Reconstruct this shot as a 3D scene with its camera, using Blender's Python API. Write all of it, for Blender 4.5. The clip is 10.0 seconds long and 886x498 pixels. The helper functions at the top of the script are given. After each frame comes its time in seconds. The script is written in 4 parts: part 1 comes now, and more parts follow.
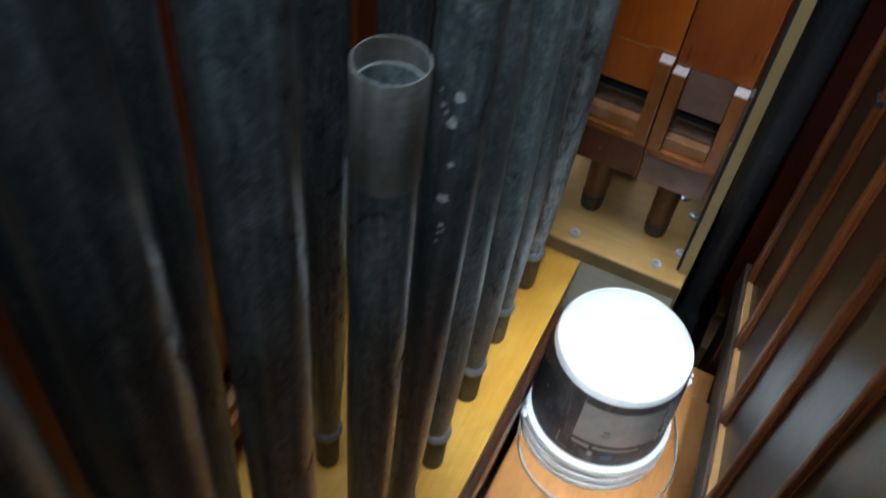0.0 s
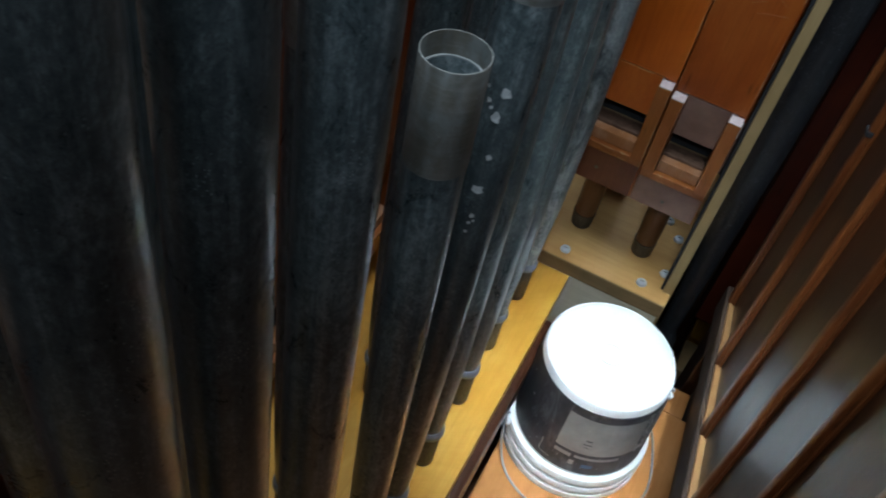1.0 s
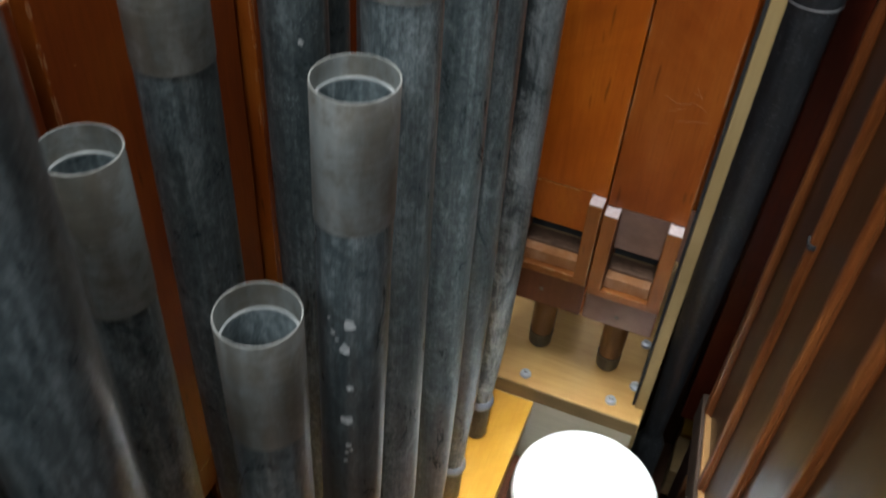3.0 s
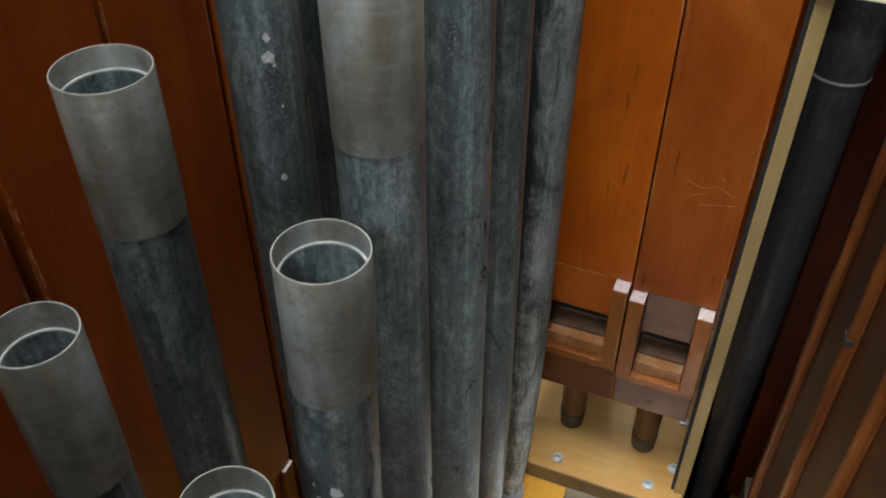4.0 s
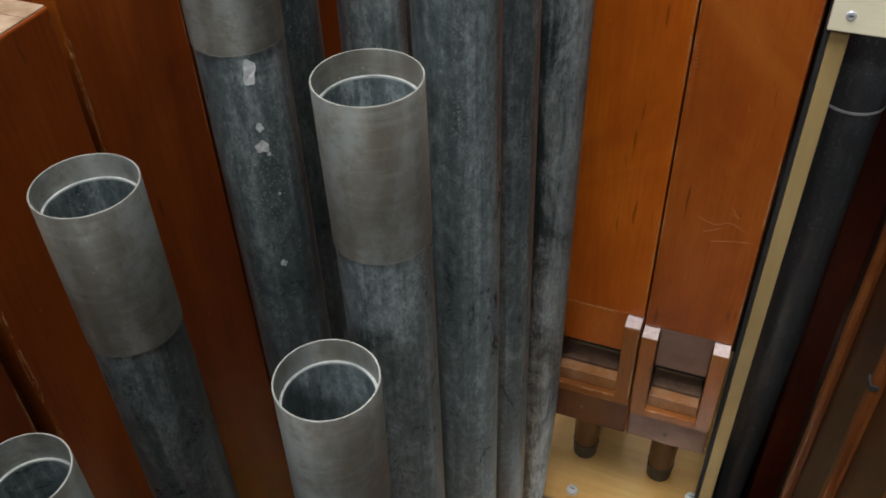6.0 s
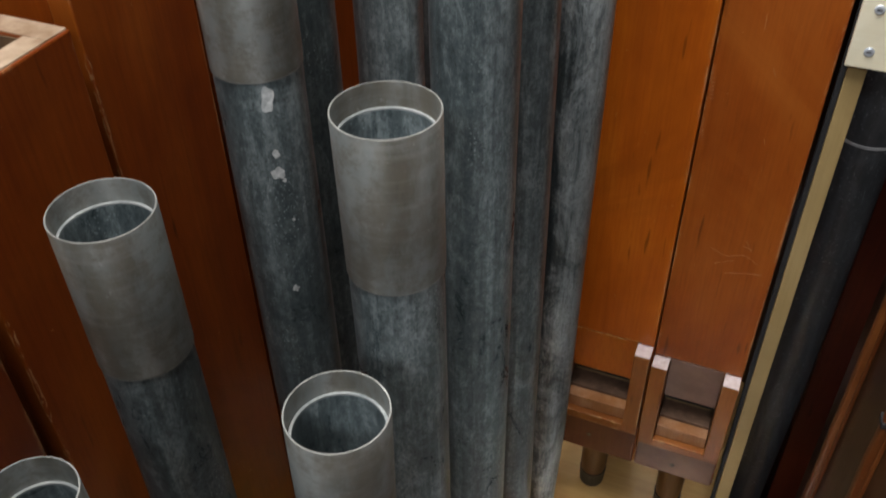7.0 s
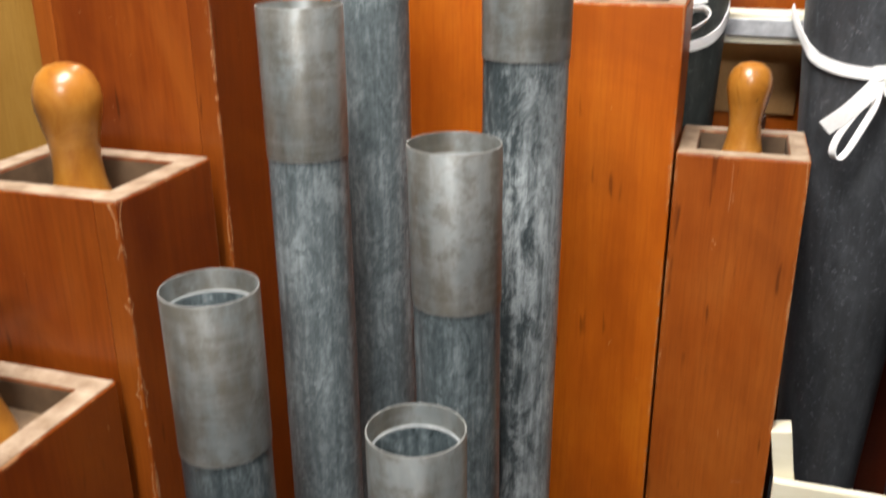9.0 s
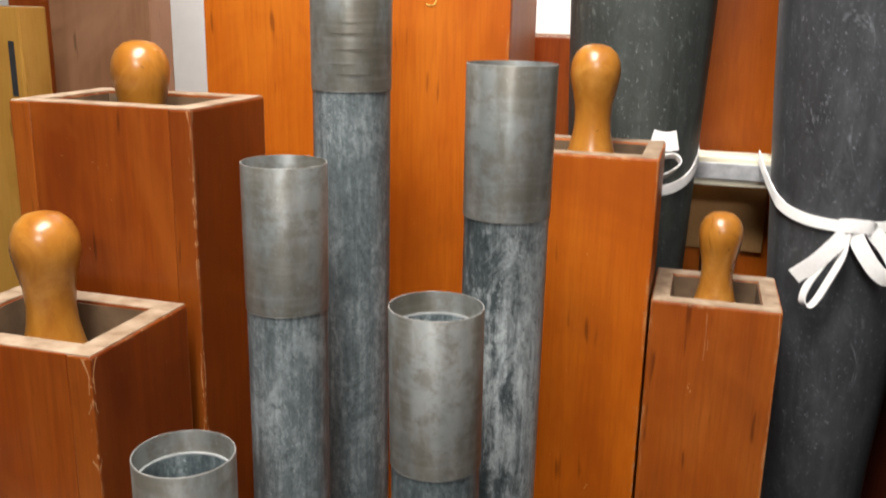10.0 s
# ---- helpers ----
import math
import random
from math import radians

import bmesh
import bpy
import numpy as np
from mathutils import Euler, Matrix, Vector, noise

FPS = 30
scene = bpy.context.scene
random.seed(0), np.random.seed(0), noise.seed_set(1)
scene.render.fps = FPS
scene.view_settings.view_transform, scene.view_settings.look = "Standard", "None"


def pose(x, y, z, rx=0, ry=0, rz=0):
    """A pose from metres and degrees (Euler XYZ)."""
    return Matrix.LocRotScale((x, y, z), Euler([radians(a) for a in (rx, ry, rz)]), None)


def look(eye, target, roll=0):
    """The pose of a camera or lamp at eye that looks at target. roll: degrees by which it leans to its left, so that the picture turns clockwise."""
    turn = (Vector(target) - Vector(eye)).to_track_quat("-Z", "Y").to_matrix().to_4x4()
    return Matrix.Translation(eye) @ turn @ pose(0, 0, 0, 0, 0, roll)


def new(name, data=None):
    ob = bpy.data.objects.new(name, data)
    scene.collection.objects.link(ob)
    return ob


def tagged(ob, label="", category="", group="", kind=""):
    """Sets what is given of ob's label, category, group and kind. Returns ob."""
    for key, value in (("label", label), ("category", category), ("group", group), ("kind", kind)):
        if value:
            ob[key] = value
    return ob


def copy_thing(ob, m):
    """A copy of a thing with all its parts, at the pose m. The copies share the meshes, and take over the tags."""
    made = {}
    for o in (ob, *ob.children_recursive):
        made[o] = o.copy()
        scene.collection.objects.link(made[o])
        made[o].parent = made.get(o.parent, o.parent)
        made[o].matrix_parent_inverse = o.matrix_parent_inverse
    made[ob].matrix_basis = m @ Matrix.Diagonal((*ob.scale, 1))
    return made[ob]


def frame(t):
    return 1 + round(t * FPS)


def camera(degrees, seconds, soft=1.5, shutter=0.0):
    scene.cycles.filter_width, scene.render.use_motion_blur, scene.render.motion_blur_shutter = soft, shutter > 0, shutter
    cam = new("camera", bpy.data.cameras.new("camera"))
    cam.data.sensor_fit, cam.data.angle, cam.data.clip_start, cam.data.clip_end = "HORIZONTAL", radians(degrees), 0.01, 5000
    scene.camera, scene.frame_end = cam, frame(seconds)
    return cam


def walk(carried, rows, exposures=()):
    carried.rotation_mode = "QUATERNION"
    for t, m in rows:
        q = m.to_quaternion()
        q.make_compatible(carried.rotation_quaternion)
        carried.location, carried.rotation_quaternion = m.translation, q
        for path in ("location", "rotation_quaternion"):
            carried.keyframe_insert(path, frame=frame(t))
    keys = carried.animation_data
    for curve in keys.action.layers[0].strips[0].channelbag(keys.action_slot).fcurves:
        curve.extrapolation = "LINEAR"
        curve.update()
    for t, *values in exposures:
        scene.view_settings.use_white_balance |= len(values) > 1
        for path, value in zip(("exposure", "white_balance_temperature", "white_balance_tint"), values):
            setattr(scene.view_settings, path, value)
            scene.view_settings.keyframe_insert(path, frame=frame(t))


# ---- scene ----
cam = camera(52.5, 10.0, soft=1.8, shutter=0.6)
METRES, EYE, TILT, LEAN, TURN = 0.8, 1.5, 0.0, 0.0, 20.2
ROWS = [
    (0.0, 0.0, 0.0, 0.0, 5.89, -49.51, -5.05),
    (0.1, -0.0189, -0.0205, 0.0008, 6.57, -50.11, -5.93),
    (0.2, -0.0361, -0.0508, 0.0166, 7.32, -50.55, -6.52),
    (0.3, -0.0597, -0.0687, 0.0180, 7.66, -50.70, -7.09),
    (0.4, -0.0724, -0.0627, -0.0032, 7.50, -50.34, -7.54),
    (0.5, -0.0825, -0.0727, -0.0052, 7.39, -49.8, -7.85),
    (0.6, -0.0820, -0.0706, 0.0028, 7.90, -49.84, -8.34),
    (0.7, -0.0833, -0.0777, 0.0008, 8.02, -49.22, -8.66),
    (0.8, -0.0794, -0.0803, 0.0015, 7.76, -48.49, -8.79),
    (0.9, -0.0735, -0.0784, 0.0041, 7.13, -48.00, -8.78),
    (1.0, -0.0653, -0.0757, 0.0069, 6.63, -47.87, -8.94),
    (1.1, -0.0655, -0.0846, 0.0096, 6.39, -47.87, -9.06),
    (1.2, -0.0670, -0.0928, 0.0103, 6.26, -47.76, -8.92),
    (1.3, -0.0695, -0.0975, 0.0094, 6.42, -47.42, -8.72),
    (1.4, -0.0712, -0.1086, 0.0181, 6.88, -46.91, -8.50),
    (1.5, -0.0765, -0.1179, 0.0266, 7.1, -46.25, -8.28),
    (1.6, -0.0780, -0.1236, 0.0307, 7.43, -45.78, -8.26),
    (1.7, -0.0785, -0.1223, 0.0309, 7.38, -45.39, -8.05),
    (1.8, -0.0748, -0.1147, 0.0336, 7.17, -45.22, -7.90),
    (1.9, -0.0659, -0.1022, 0.0366, 6.54, -45.11, -7.77),
    (2.0, -0.0497, -0.1016, 0.0521, 5.07, -44.69, -6.92),
    (2.1, -0.0252, -0.0846, 0.0387, 4.62, -44.61, -6.97),
    (2.2, -0.0132, -0.0875, 0.0384, 3.85, -44.23, -6.88),
    (2.3, -0.0004, -0.0588, 0.0283, 3.65, -44.30, -7.86),
    (2.4, 0.0101, -0.0124, 0.0208, 2.99, -44.57, -7.88),
    (2.5, 0.0177, 0.0352, 0.019, 2.47, -45.1, -7.44),
    (2.6, 0.0243, 0.0521, 0.0173, 2.12, -44.66, -7.01),
    (2.7, 0.0258, 0.0692, 0.0206, 1.27, -43.98, -5.97),
    (2.8, 0.0351, 0.0915, 0.0224, 0.91, -43.27, -4.78),
    (2.9, 0.0463, 0.1076, 0.0290, 0.96, -42.89, -3.60),
    (3.0, 0.055, 0.1289, 0.0378, 1.63, -43.26, -3.33),
    (3.1, 0.0542, 0.1479, 0.0417, 2.00, -43.18, -3.03),
    (3.2, 0.0592, 0.162, 0.0442, 2.23, -42.74, -2.41),
    (4.3, 0.0979, 0.2366, 0.0769, 2.19, -40.79, 0.11),
    (4.5, 0.0876, 0.245, 0.0778, 2.63, -40.7, -0.07),
    (5.0, 0.08, 0.2822, 0.085, 2.6, -40.06, 0.12),
    (5.2, 0.0831, 0.2921, 0.0909, 2.34, -40.19, 0.75),
    (6.3, 0.0816, 0.3074, 0.1042, 1.04, -41.40, 1.59),
    (6.5, 0.079, 0.3088, 0.1044, 2.08, -40.75, 1.07),
    (7.0, 0.0821, 0.3126, 0.1096, 2.48, -40.1, 0.82),
    (7.2, 0.0816, 0.3042, 0.1252, 1.44, -38.96, 1.58),
    (7.3, 0.0928, 0.3148, 0.1321, 3.01, -39.00, 0.77),
    (7.5, 0.0848, 0.3323, 0.1496, 1.48, -36.47, 1.02),
    (8.0, 0.0846, 0.3567, 0.2135, -0.01, -30.1, 1.27),
    (8.5, 0.0826, 0.3702, 0.2933, -1.27, -24.27, 0.69),
    (9.0, 0.0729, 0.3829, 0.3371, -2.36, -21.14, 0.36),
    (9.5, 0.0731, 0.3931, 0.3724, -4.13, -17.7, 0.52),
    (10.0, 0.0606, 0.3999, 0.3876, -4.19, -15.08, -1.16),
]
EXPOSURES = [(0.0, -0.40, 5150, 2), (2.0, -0.32, 5150, 2), (2.5, -0.24, 5300, 3), (3.0, 0.20, 5850, 6), (4.5, 0.12, 6200, 7), (7.0, 0.04, 6250, 11), (8.0, 0.11, 6120, 13), (8.5, 0.24, 6150, 13), (9.0, 0.38, 6400, 12), (10.0, 0.17, 6550, 12)]
walk(cam, [(t, pose(0, 0, EYE, TILT, LEAN, TURN) @ pose(METRES * x, METRES * y, METRES * z, 90 + pitch, roll, yaw)) for t, x, y, z, yaw, pitch, roll in ROWS], EXPOSURES)


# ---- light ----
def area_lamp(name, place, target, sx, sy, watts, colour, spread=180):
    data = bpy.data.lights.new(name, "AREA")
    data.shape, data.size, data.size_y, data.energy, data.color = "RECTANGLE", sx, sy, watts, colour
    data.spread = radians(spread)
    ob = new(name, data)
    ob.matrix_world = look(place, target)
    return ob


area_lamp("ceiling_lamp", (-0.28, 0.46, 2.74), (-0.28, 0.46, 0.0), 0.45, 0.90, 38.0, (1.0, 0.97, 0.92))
# added spot that brightens the bucket and walkway; no such fitting known
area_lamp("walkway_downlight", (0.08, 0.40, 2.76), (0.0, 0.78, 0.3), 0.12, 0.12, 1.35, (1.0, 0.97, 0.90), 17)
# unseen broad fill from behind, for the faces turned to -y
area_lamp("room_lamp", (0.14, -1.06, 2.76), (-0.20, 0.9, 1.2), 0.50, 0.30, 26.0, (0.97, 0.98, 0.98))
# added fill that whitens the rear wall past the tall pipes
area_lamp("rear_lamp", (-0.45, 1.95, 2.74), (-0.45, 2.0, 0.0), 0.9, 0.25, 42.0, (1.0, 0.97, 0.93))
world = bpy.data.worlds.new("room_air")
scene.world = world
world.use_nodes = True
world.node_tree.nodes["Background"].inputs[0].default_value = (0.9, 0.92, 1.0, 1)
world.node_tree.nodes["Background"].inputs[1].default_value = 0.02


# ---- materials ----
class Mat:
    """A node material under construction."""

    def __init__(self, name, rough=0.5, metal=0.0, coat=0.0):
        self.m = bpy.data.materials.new(name)
        self.m.use_nodes = True
        self.t = self.m.node_tree
        self.b = self.t.nodes["Principled BSDF"]
        self.b.inputs["Roughness"].default_value = rough
        self.b.inputs["Metallic"].default_value = metal
        self.b.inputs["Coat Weight"].default_value = coat
        self.b.inputs["Coat Roughness"].default_value = 0.20

    def node(self, kind, **inputs):
        n = self.t.nodes.new(kind)
        for k, v in inputs.items():
            n.inputs[k.replace("_", " ")].default_value = v
        return n

    def link(self, a, b):
        self.t.links.new(a, b)

    def coords(self, sx, sy, sz):
        """Object coordinates, scaled, shifted by a random amount per object."""
        tc, info = self.node("ShaderNodeTexCoord"), self.node("ShaderNodeObjectInfo")
        mul = self.node("ShaderNodeVectorMath")
        mul.operation = "SCALE"
        mul.inputs[0].default_value = (13.1, 7.7, 5.3)
        self.link(info.outputs["Random"], mul.inputs["Scale"])
        add = self.node("ShaderNodeVectorMath")
        add.operation = "ADD"
        self.link(tc.outputs["Object"], add.inputs[0])
        self.link(mul.outputs[0], add.inputs[1])
        mp = self.node("ShaderNodeMapping")
        mp.inputs["Scale"].default_value = (sx, sy, sz)
        self.link(add.outputs[0], mp.inputs["Vector"])
        return mp.outputs[0]

    def noise(self, vec, scale, detail=4.0, rough=0.55, dist=0.0):
        n = self.node("ShaderNodeTexNoise", Scale=scale, Detail=detail, Roughness=rough, Distortion=dist)
        self.link(vec, n.inputs["Vector"])
        return n.outputs["Fac"]

    def ramp(self, fac, stops):
        r = self.node("ShaderNodeValToRGB")
        el = r.color_ramp.elements
        while len(el) < len(stops):
            el.new(0.5)
        for e, (p, c) in zip(el, stops):
            e.position, e.color = p, (*c, 1) if len(c) == 3 else c
        self.link(fac, r.inputs["Fac"])
        return r.outputs["Color"]

    def mix(self, fac, a, b, kind="MIX"):
        n = self.node("ShaderNodeMix")
        n.data_type, n.blend_type = "RGBA", kind
        for sock, v in ((n.inputs["Factor"], fac), (n.inputs["A"], a), (n.inputs["B"], b)):
            if isinstance(v, (int, float)):
                sock.default_value = v
            elif isinstance(v, tuple):
                sock.default_value = (*v, 1)
            else:
                self.link(v, sock)
        for i in n.inputs:
            if i.type == "RGBA" and i.name == "A":
                self.put(i, a)
            if i.type == "RGBA" and i.name == "B":
                self.put(i, b)
        for o in n.outputs:
            if o.type == "RGBA":
                return o

    def put(self, sock, v):
        if isinstance(v, tuple):
            sock.default_value = (*v, 1)
        elif not isinstance(v, (int, float)):
            self.link(v, sock)

    def times(self, a, k):
        n = self.node("ShaderNodeMath")
        n.operation = "MULTIPLY"
        n.inputs[1].default_value = k
        self.link(a, n.inputs[0])
        return n.outputs[0]

    def add(self, a, b, k=0.0):
        """a + b + k"""
        n, o = self.node("ShaderNodeMath"), self.node("ShaderNodeMath")
        self.link(a, n.inputs[0])
        self.link(b, n.inputs[1])
        self.link(n.outputs[0], o.inputs[0])
        o.inputs[1].default_value = k
        return o.outputs[0]

    def colour(self, c):
        self.put(self.b.inputs["Base Color"], c)

    def roughness(self, fac, lo, hi):
        mr = self.node("ShaderNodeMapRange")
        mr.inputs["To Min"].default_value, mr.inputs["To Max"].default_value = lo, hi
        self.link(fac, mr.inputs["Value"])
        self.link(mr.outputs[0], self.b.inputs["Roughness"])

    def bump(self, fac, strength=0.3, dist=0.001):
        bp = self.node("ShaderNodeBump", Strength=strength, Distance=dist)
        self.link(fac, bp.inputs["Height"])
        self.link(bp.outputs[0], self.b.inputs["Normal"])


def wood(name, dark, mid, light, rough=0.4, coat=0.3, grain=1.0, axis="z", scuffs=True, scratch=(0.62, 0.34, 0.14), edge=0, flecks=0.31):
    """Varnished wood with grain along one axis, blotches of stain, dark flecks, pale scuffs and rubbed arrises."""
    m = Mat(name, rough, 0.0, coat)
    m.b.inputs["Specular IOR Level"].default_value = 0.30
    s = {"z": (1, 1, 0.05), "y": (1, 0.05, 1), "x": (0.05, 1, 1)}[axis]
    v = m.coords(*s)
    fine = m.noise(v, 300 * grain, 6, 0.7)
    broad = m.noise(m.coords(*[min(1.0, 2 * k) for k in s]), 30 * grain, 4, 0.55, 0.8)
    blot = m.noise(m.coords(1, 1, 0.6), 8, 4, 0.6)
    c = m.ramp(broad, [(0.24, dark), (0.48, mid), (0.78, light)])
    c = m.mix(0.58, c, m.ramp(blot, [(0.30, dark), (0.50, mid), (0.72, light)]))
    c = m.mix(m.ramp(fine, [(0.34, (0.38, 0.38, 0.38)), (0.56, (0, 0, 0))]), c, dark)
    pore = m.noise(m.coords(*[1.0 if k == 1 else 0.02 for k in s]), 520 * grain, 3, 0.6)
    c = m.mix(m.ramp(pore, [(0.33, (0.24, 0.24, 0.24)), (0.45, (0, 0, 0))]), c, dark)
    smear = m.noise(m.coords(1, 1, 0.8), 3.2, 5, 0.65, 1.2)
    c = m.mix(m.ramp(smear, [(0.30, (0.45, 0.45, 0.45)), (0.48, (0, 0, 0))]), c, tuple(0.75 * k for k in dark))
    c = m.mix(m.ramp(smear, [(0.52, (0, 0, 0)), (0.70, (0.7, 0.7, 0.7))]), c, light)
    if scuffs:
        fl = m.noise(m.coords(1, 1, 0.12), 95, 2)
        c = m.mix(m.ramp(fl, [(flecks - 0.06, (0.6, 0.6, 0.6)), (flecks, (0, 0, 0))]), c, tuple(0.35 * k for k in dark))
        sc = m.noise(m.coords(1, 1, 0.8), 85, 4, 0.8, 1.4)
        c = m.mix(m.ramp(sc, [(0.700, (0, 0, 0)), (0.725, (0.7, 0.7, 0.7))]), c, scratch)
    if edge:
        bev, geo = m.node("ShaderNodeBevel", Radius=0.0055), m.node("ShaderNodeNewGeometry")
        bev.samples = 6
        dot = m.node("ShaderNodeVectorMath")
        dot.operation = "DOT_PRODUCT"
        m.link(bev.outputs[0], dot.inputs[0])
        m.link(geo.outputs["Normal"], dot.inputs[1])
        worn = m.ramp(dot.outputs["Value"], [(0.87, (1, 1, 1)), (0.992, (0, 0, 0))])
        brk = m.ramp(m.noise(m.coords(1, 1, 0.35), 48, 5, 0.75), [(0.50, (0, 0, 0)), (0.62, (0.9, 0.9, 0.9))])
        c = m.mix(m.mix(1.0, worn, brk, "MULTIPLY"), c, scratch)
    m.colour(c)
    m.roughness(blot, rough - 0.10, rough + 0.14)
    m.bump(fine, 0.25, 0.0006)
    return m.m


def tin(name, dark, mid, light, rough, metal, patch=0.5, flank=0.0, scale=120, stretch=0.12):
    """Aged pipe metal: dragged along the pipe, clouded with pale oxide, blotched dark, pitted and flecked with bright grains."""
    m = Mat(name, rough, metal)
    m.b.inputs["Specular IOR Level"].default_value = 0.42
    drag = m.noise(m.coords(1, 1, stretch), scale, 6, 0.72)
    cloud = m.noise(m.coords(1, 1, 0.45), 34, 8, 0.80, 0.8)
    pit = m.noise(m.coords(1, 1, 0.7), 330, 5, 0.8)
    fleck = m.noise(m.coords(1, 1, 0.6), 190, 5, 0.85)
    big = m.noise(m.coords(1, 1, 0.28), 7, 5, 0.62, 0.8)
    tone = m.add(m.add(m.times(drag, 0.36), m.times(cloud, 0.36)), m.add(m.times(big, 0.18), m.times(fleck, 0.42)), -0.16)
    c = m.ramp(tone, [(0.39, dark), (0.50, mid), (0.66, light)])
    # patch mask rises towards +x, so that flank comes out paler
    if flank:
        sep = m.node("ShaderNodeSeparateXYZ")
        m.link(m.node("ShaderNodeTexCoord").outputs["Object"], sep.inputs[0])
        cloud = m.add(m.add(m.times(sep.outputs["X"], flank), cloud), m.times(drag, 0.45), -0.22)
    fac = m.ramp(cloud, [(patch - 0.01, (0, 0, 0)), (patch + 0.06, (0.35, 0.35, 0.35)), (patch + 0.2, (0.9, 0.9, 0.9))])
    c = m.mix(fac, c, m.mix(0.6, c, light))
    c = m.mix(m.ramp(big, [(0.34, (0.6, 0.6, 0.6)), (0.52, (0, 0, 0))]), c, m.mix(0.6, c, dark))
    c = m.mix(m.ramp(pit, [(0.36, (0.6, 0.6, 0.6)), (0.46, (0, 0, 0))]), c, tuple(0.6 * k for k in dark))
    grain = m.node("ShaderNodeTexVoronoi", Scale=420.0)
    m.link(m.coords(1, 1, 0.8), grain.inputs["Vector"])
    dots = m.ramp(grain.outputs["Distance"], [(0.14, (1, 1, 1)), (0.26, (0, 0, 0))])
    where = m.ramp(m.noise(m.coords(1, 1, 0.5), 30, 4, 0.7), [(0.52, (0, 0, 0)), (0.66, (0.45, 0.45, 0.45))])
    c = m.mix(m.mix(1.0, dots, where, "MULTIPLY"), c, tuple(min(0.75, 1.9 * k) for k in light))
    m.colour(c)
    m.roughness(cloud, rough - 0.08, rough + 0.18)
    m.bump(pit, 0.25, 0.0005)
    return m.m


def plain(name, a, b, rough=0.5, metal=0.0, scale=30.0, bump=0.0, coat=0.0):
    m = Mat(name, rough, metal, coat)
    f = m.noise(m.coords(1, 1, 1), scale, 5, 0.6)
    m.colour(m.ramp(f, [(0.3, a), (0.7, b)]))
    m.roughness(f, max(rough - 0.07, 0.03), rough + 0.07)
    if bump:
        m.bump(f, bump, 0.0008)
    return m.m


PIPE = tin("aged_pipe_metal", (0.034, 0.045, 0.048), (0.084, 0.105, 0.110), (0.285, 0.328, 0.332), 0.25, 0.0, 0.56, 0.0, 130, 0.04)
PIPE_MID = tin("grey_pipe_metal", (0.056, 0.072, 0.076), (0.126, 0.151, 0.156), (0.33, 0.375, 0.38), 0.30, 0.0, 0.54, 0.0, 140, 0.05)
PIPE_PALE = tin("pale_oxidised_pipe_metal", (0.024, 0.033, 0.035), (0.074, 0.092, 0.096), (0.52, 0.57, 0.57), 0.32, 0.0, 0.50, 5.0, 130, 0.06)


def zinc():
    """Rolled zinc: grey-tan, stained in soft patches, banded along the sleeve and faintly marked round it."""
    m = Mat("zinc_sleeve_metal", 0.40, 0.42)
    # brushed round the sleeve, so that lights draw out along it
    m.b.inputs["Anisotropic"].default_value = 0.6
    m.b.inputs["Anisotropic Rotation"].default_value = 0.25
    around = m.node("ShaderNodeTangent")
    around.direction_type, around.axis = "RADIAL", "Z"
    m.link(around.outputs[0], m.b.inputs["Tangent"])
    big = m.noise(m.coords(1, 1, 0.5), 24, 6, 0.62)
    band = m.noise(m.coords(1, 1, 0.03), 60, 1, 0.5)
    hue = m.noise(m.coords(1, 1, 0.4), 28, 5, 0.7)
    ring = m.noise(m.coords(0.08, 0.08, 1), 210, 5, 0.65)
    spot = m.noise(m.coords(1, 1, 1), 210, 3, 0.7)
    c = m.ramp(m.add(m.times(big, 0.62), m.times(band, 0.45), -0.03), [(0.38, (0.108, 0.106, 0.086)), (0.505, (0.188, 0.190, 0.171)), (0.63, (0.315, 0.326, 0.310))])
    c = m.mix(m.ramp(hue, [(0.47, (0, 0, 0)), (0.60, (0.75, 0.75, 0.75))]), c, (0.232, 0.262, 0.260))
    c = m.mix(m.ramp(hue, [(0.36, (0.7, 0.7, 0.7)), (0.48, (0, 0, 0))]), c, (0.170, 0.152, 0.116))
    c = m.mix(m.ramp(ring, [(0.48, (0, 0, 0)), (0.72, (0.4, 0.4, 0.4))]), c, (0.31, 0.315, 0.298))
    c = m.mix(m.ramp(big, [(0.30, (0.25, 0.25, 0.25)), (0.48, (0, 0, 0))]), c, (0.150, 0.138, 0.112))
    smudge = m.noise(m.coords(0.8, 0.8, 1), 62, 6, 0.75)
    c = m.mix(m.ramp(smudge, [(0.38, (0.65, 0.65, 0.65)), (0.52, (0, 0, 0))]), c, (0.142, 0.130, 0.104))
    c = m.mix(m.ramp(spot, [(0.66, (0, 0, 0)), (0.72, (0.35, 0.35, 0.35))]), c, (0.40, 0.40, 0.385))
    m.colour(c)
    m.roughness(m.add(m.times(big, 0.6), m.times(band, 0.4)), 0.30, 0.54)
    m.bump(m.add(m.times(band, 0.7), m.times(spot, 0.3)), 0.06, 0.0006)
    return m.m


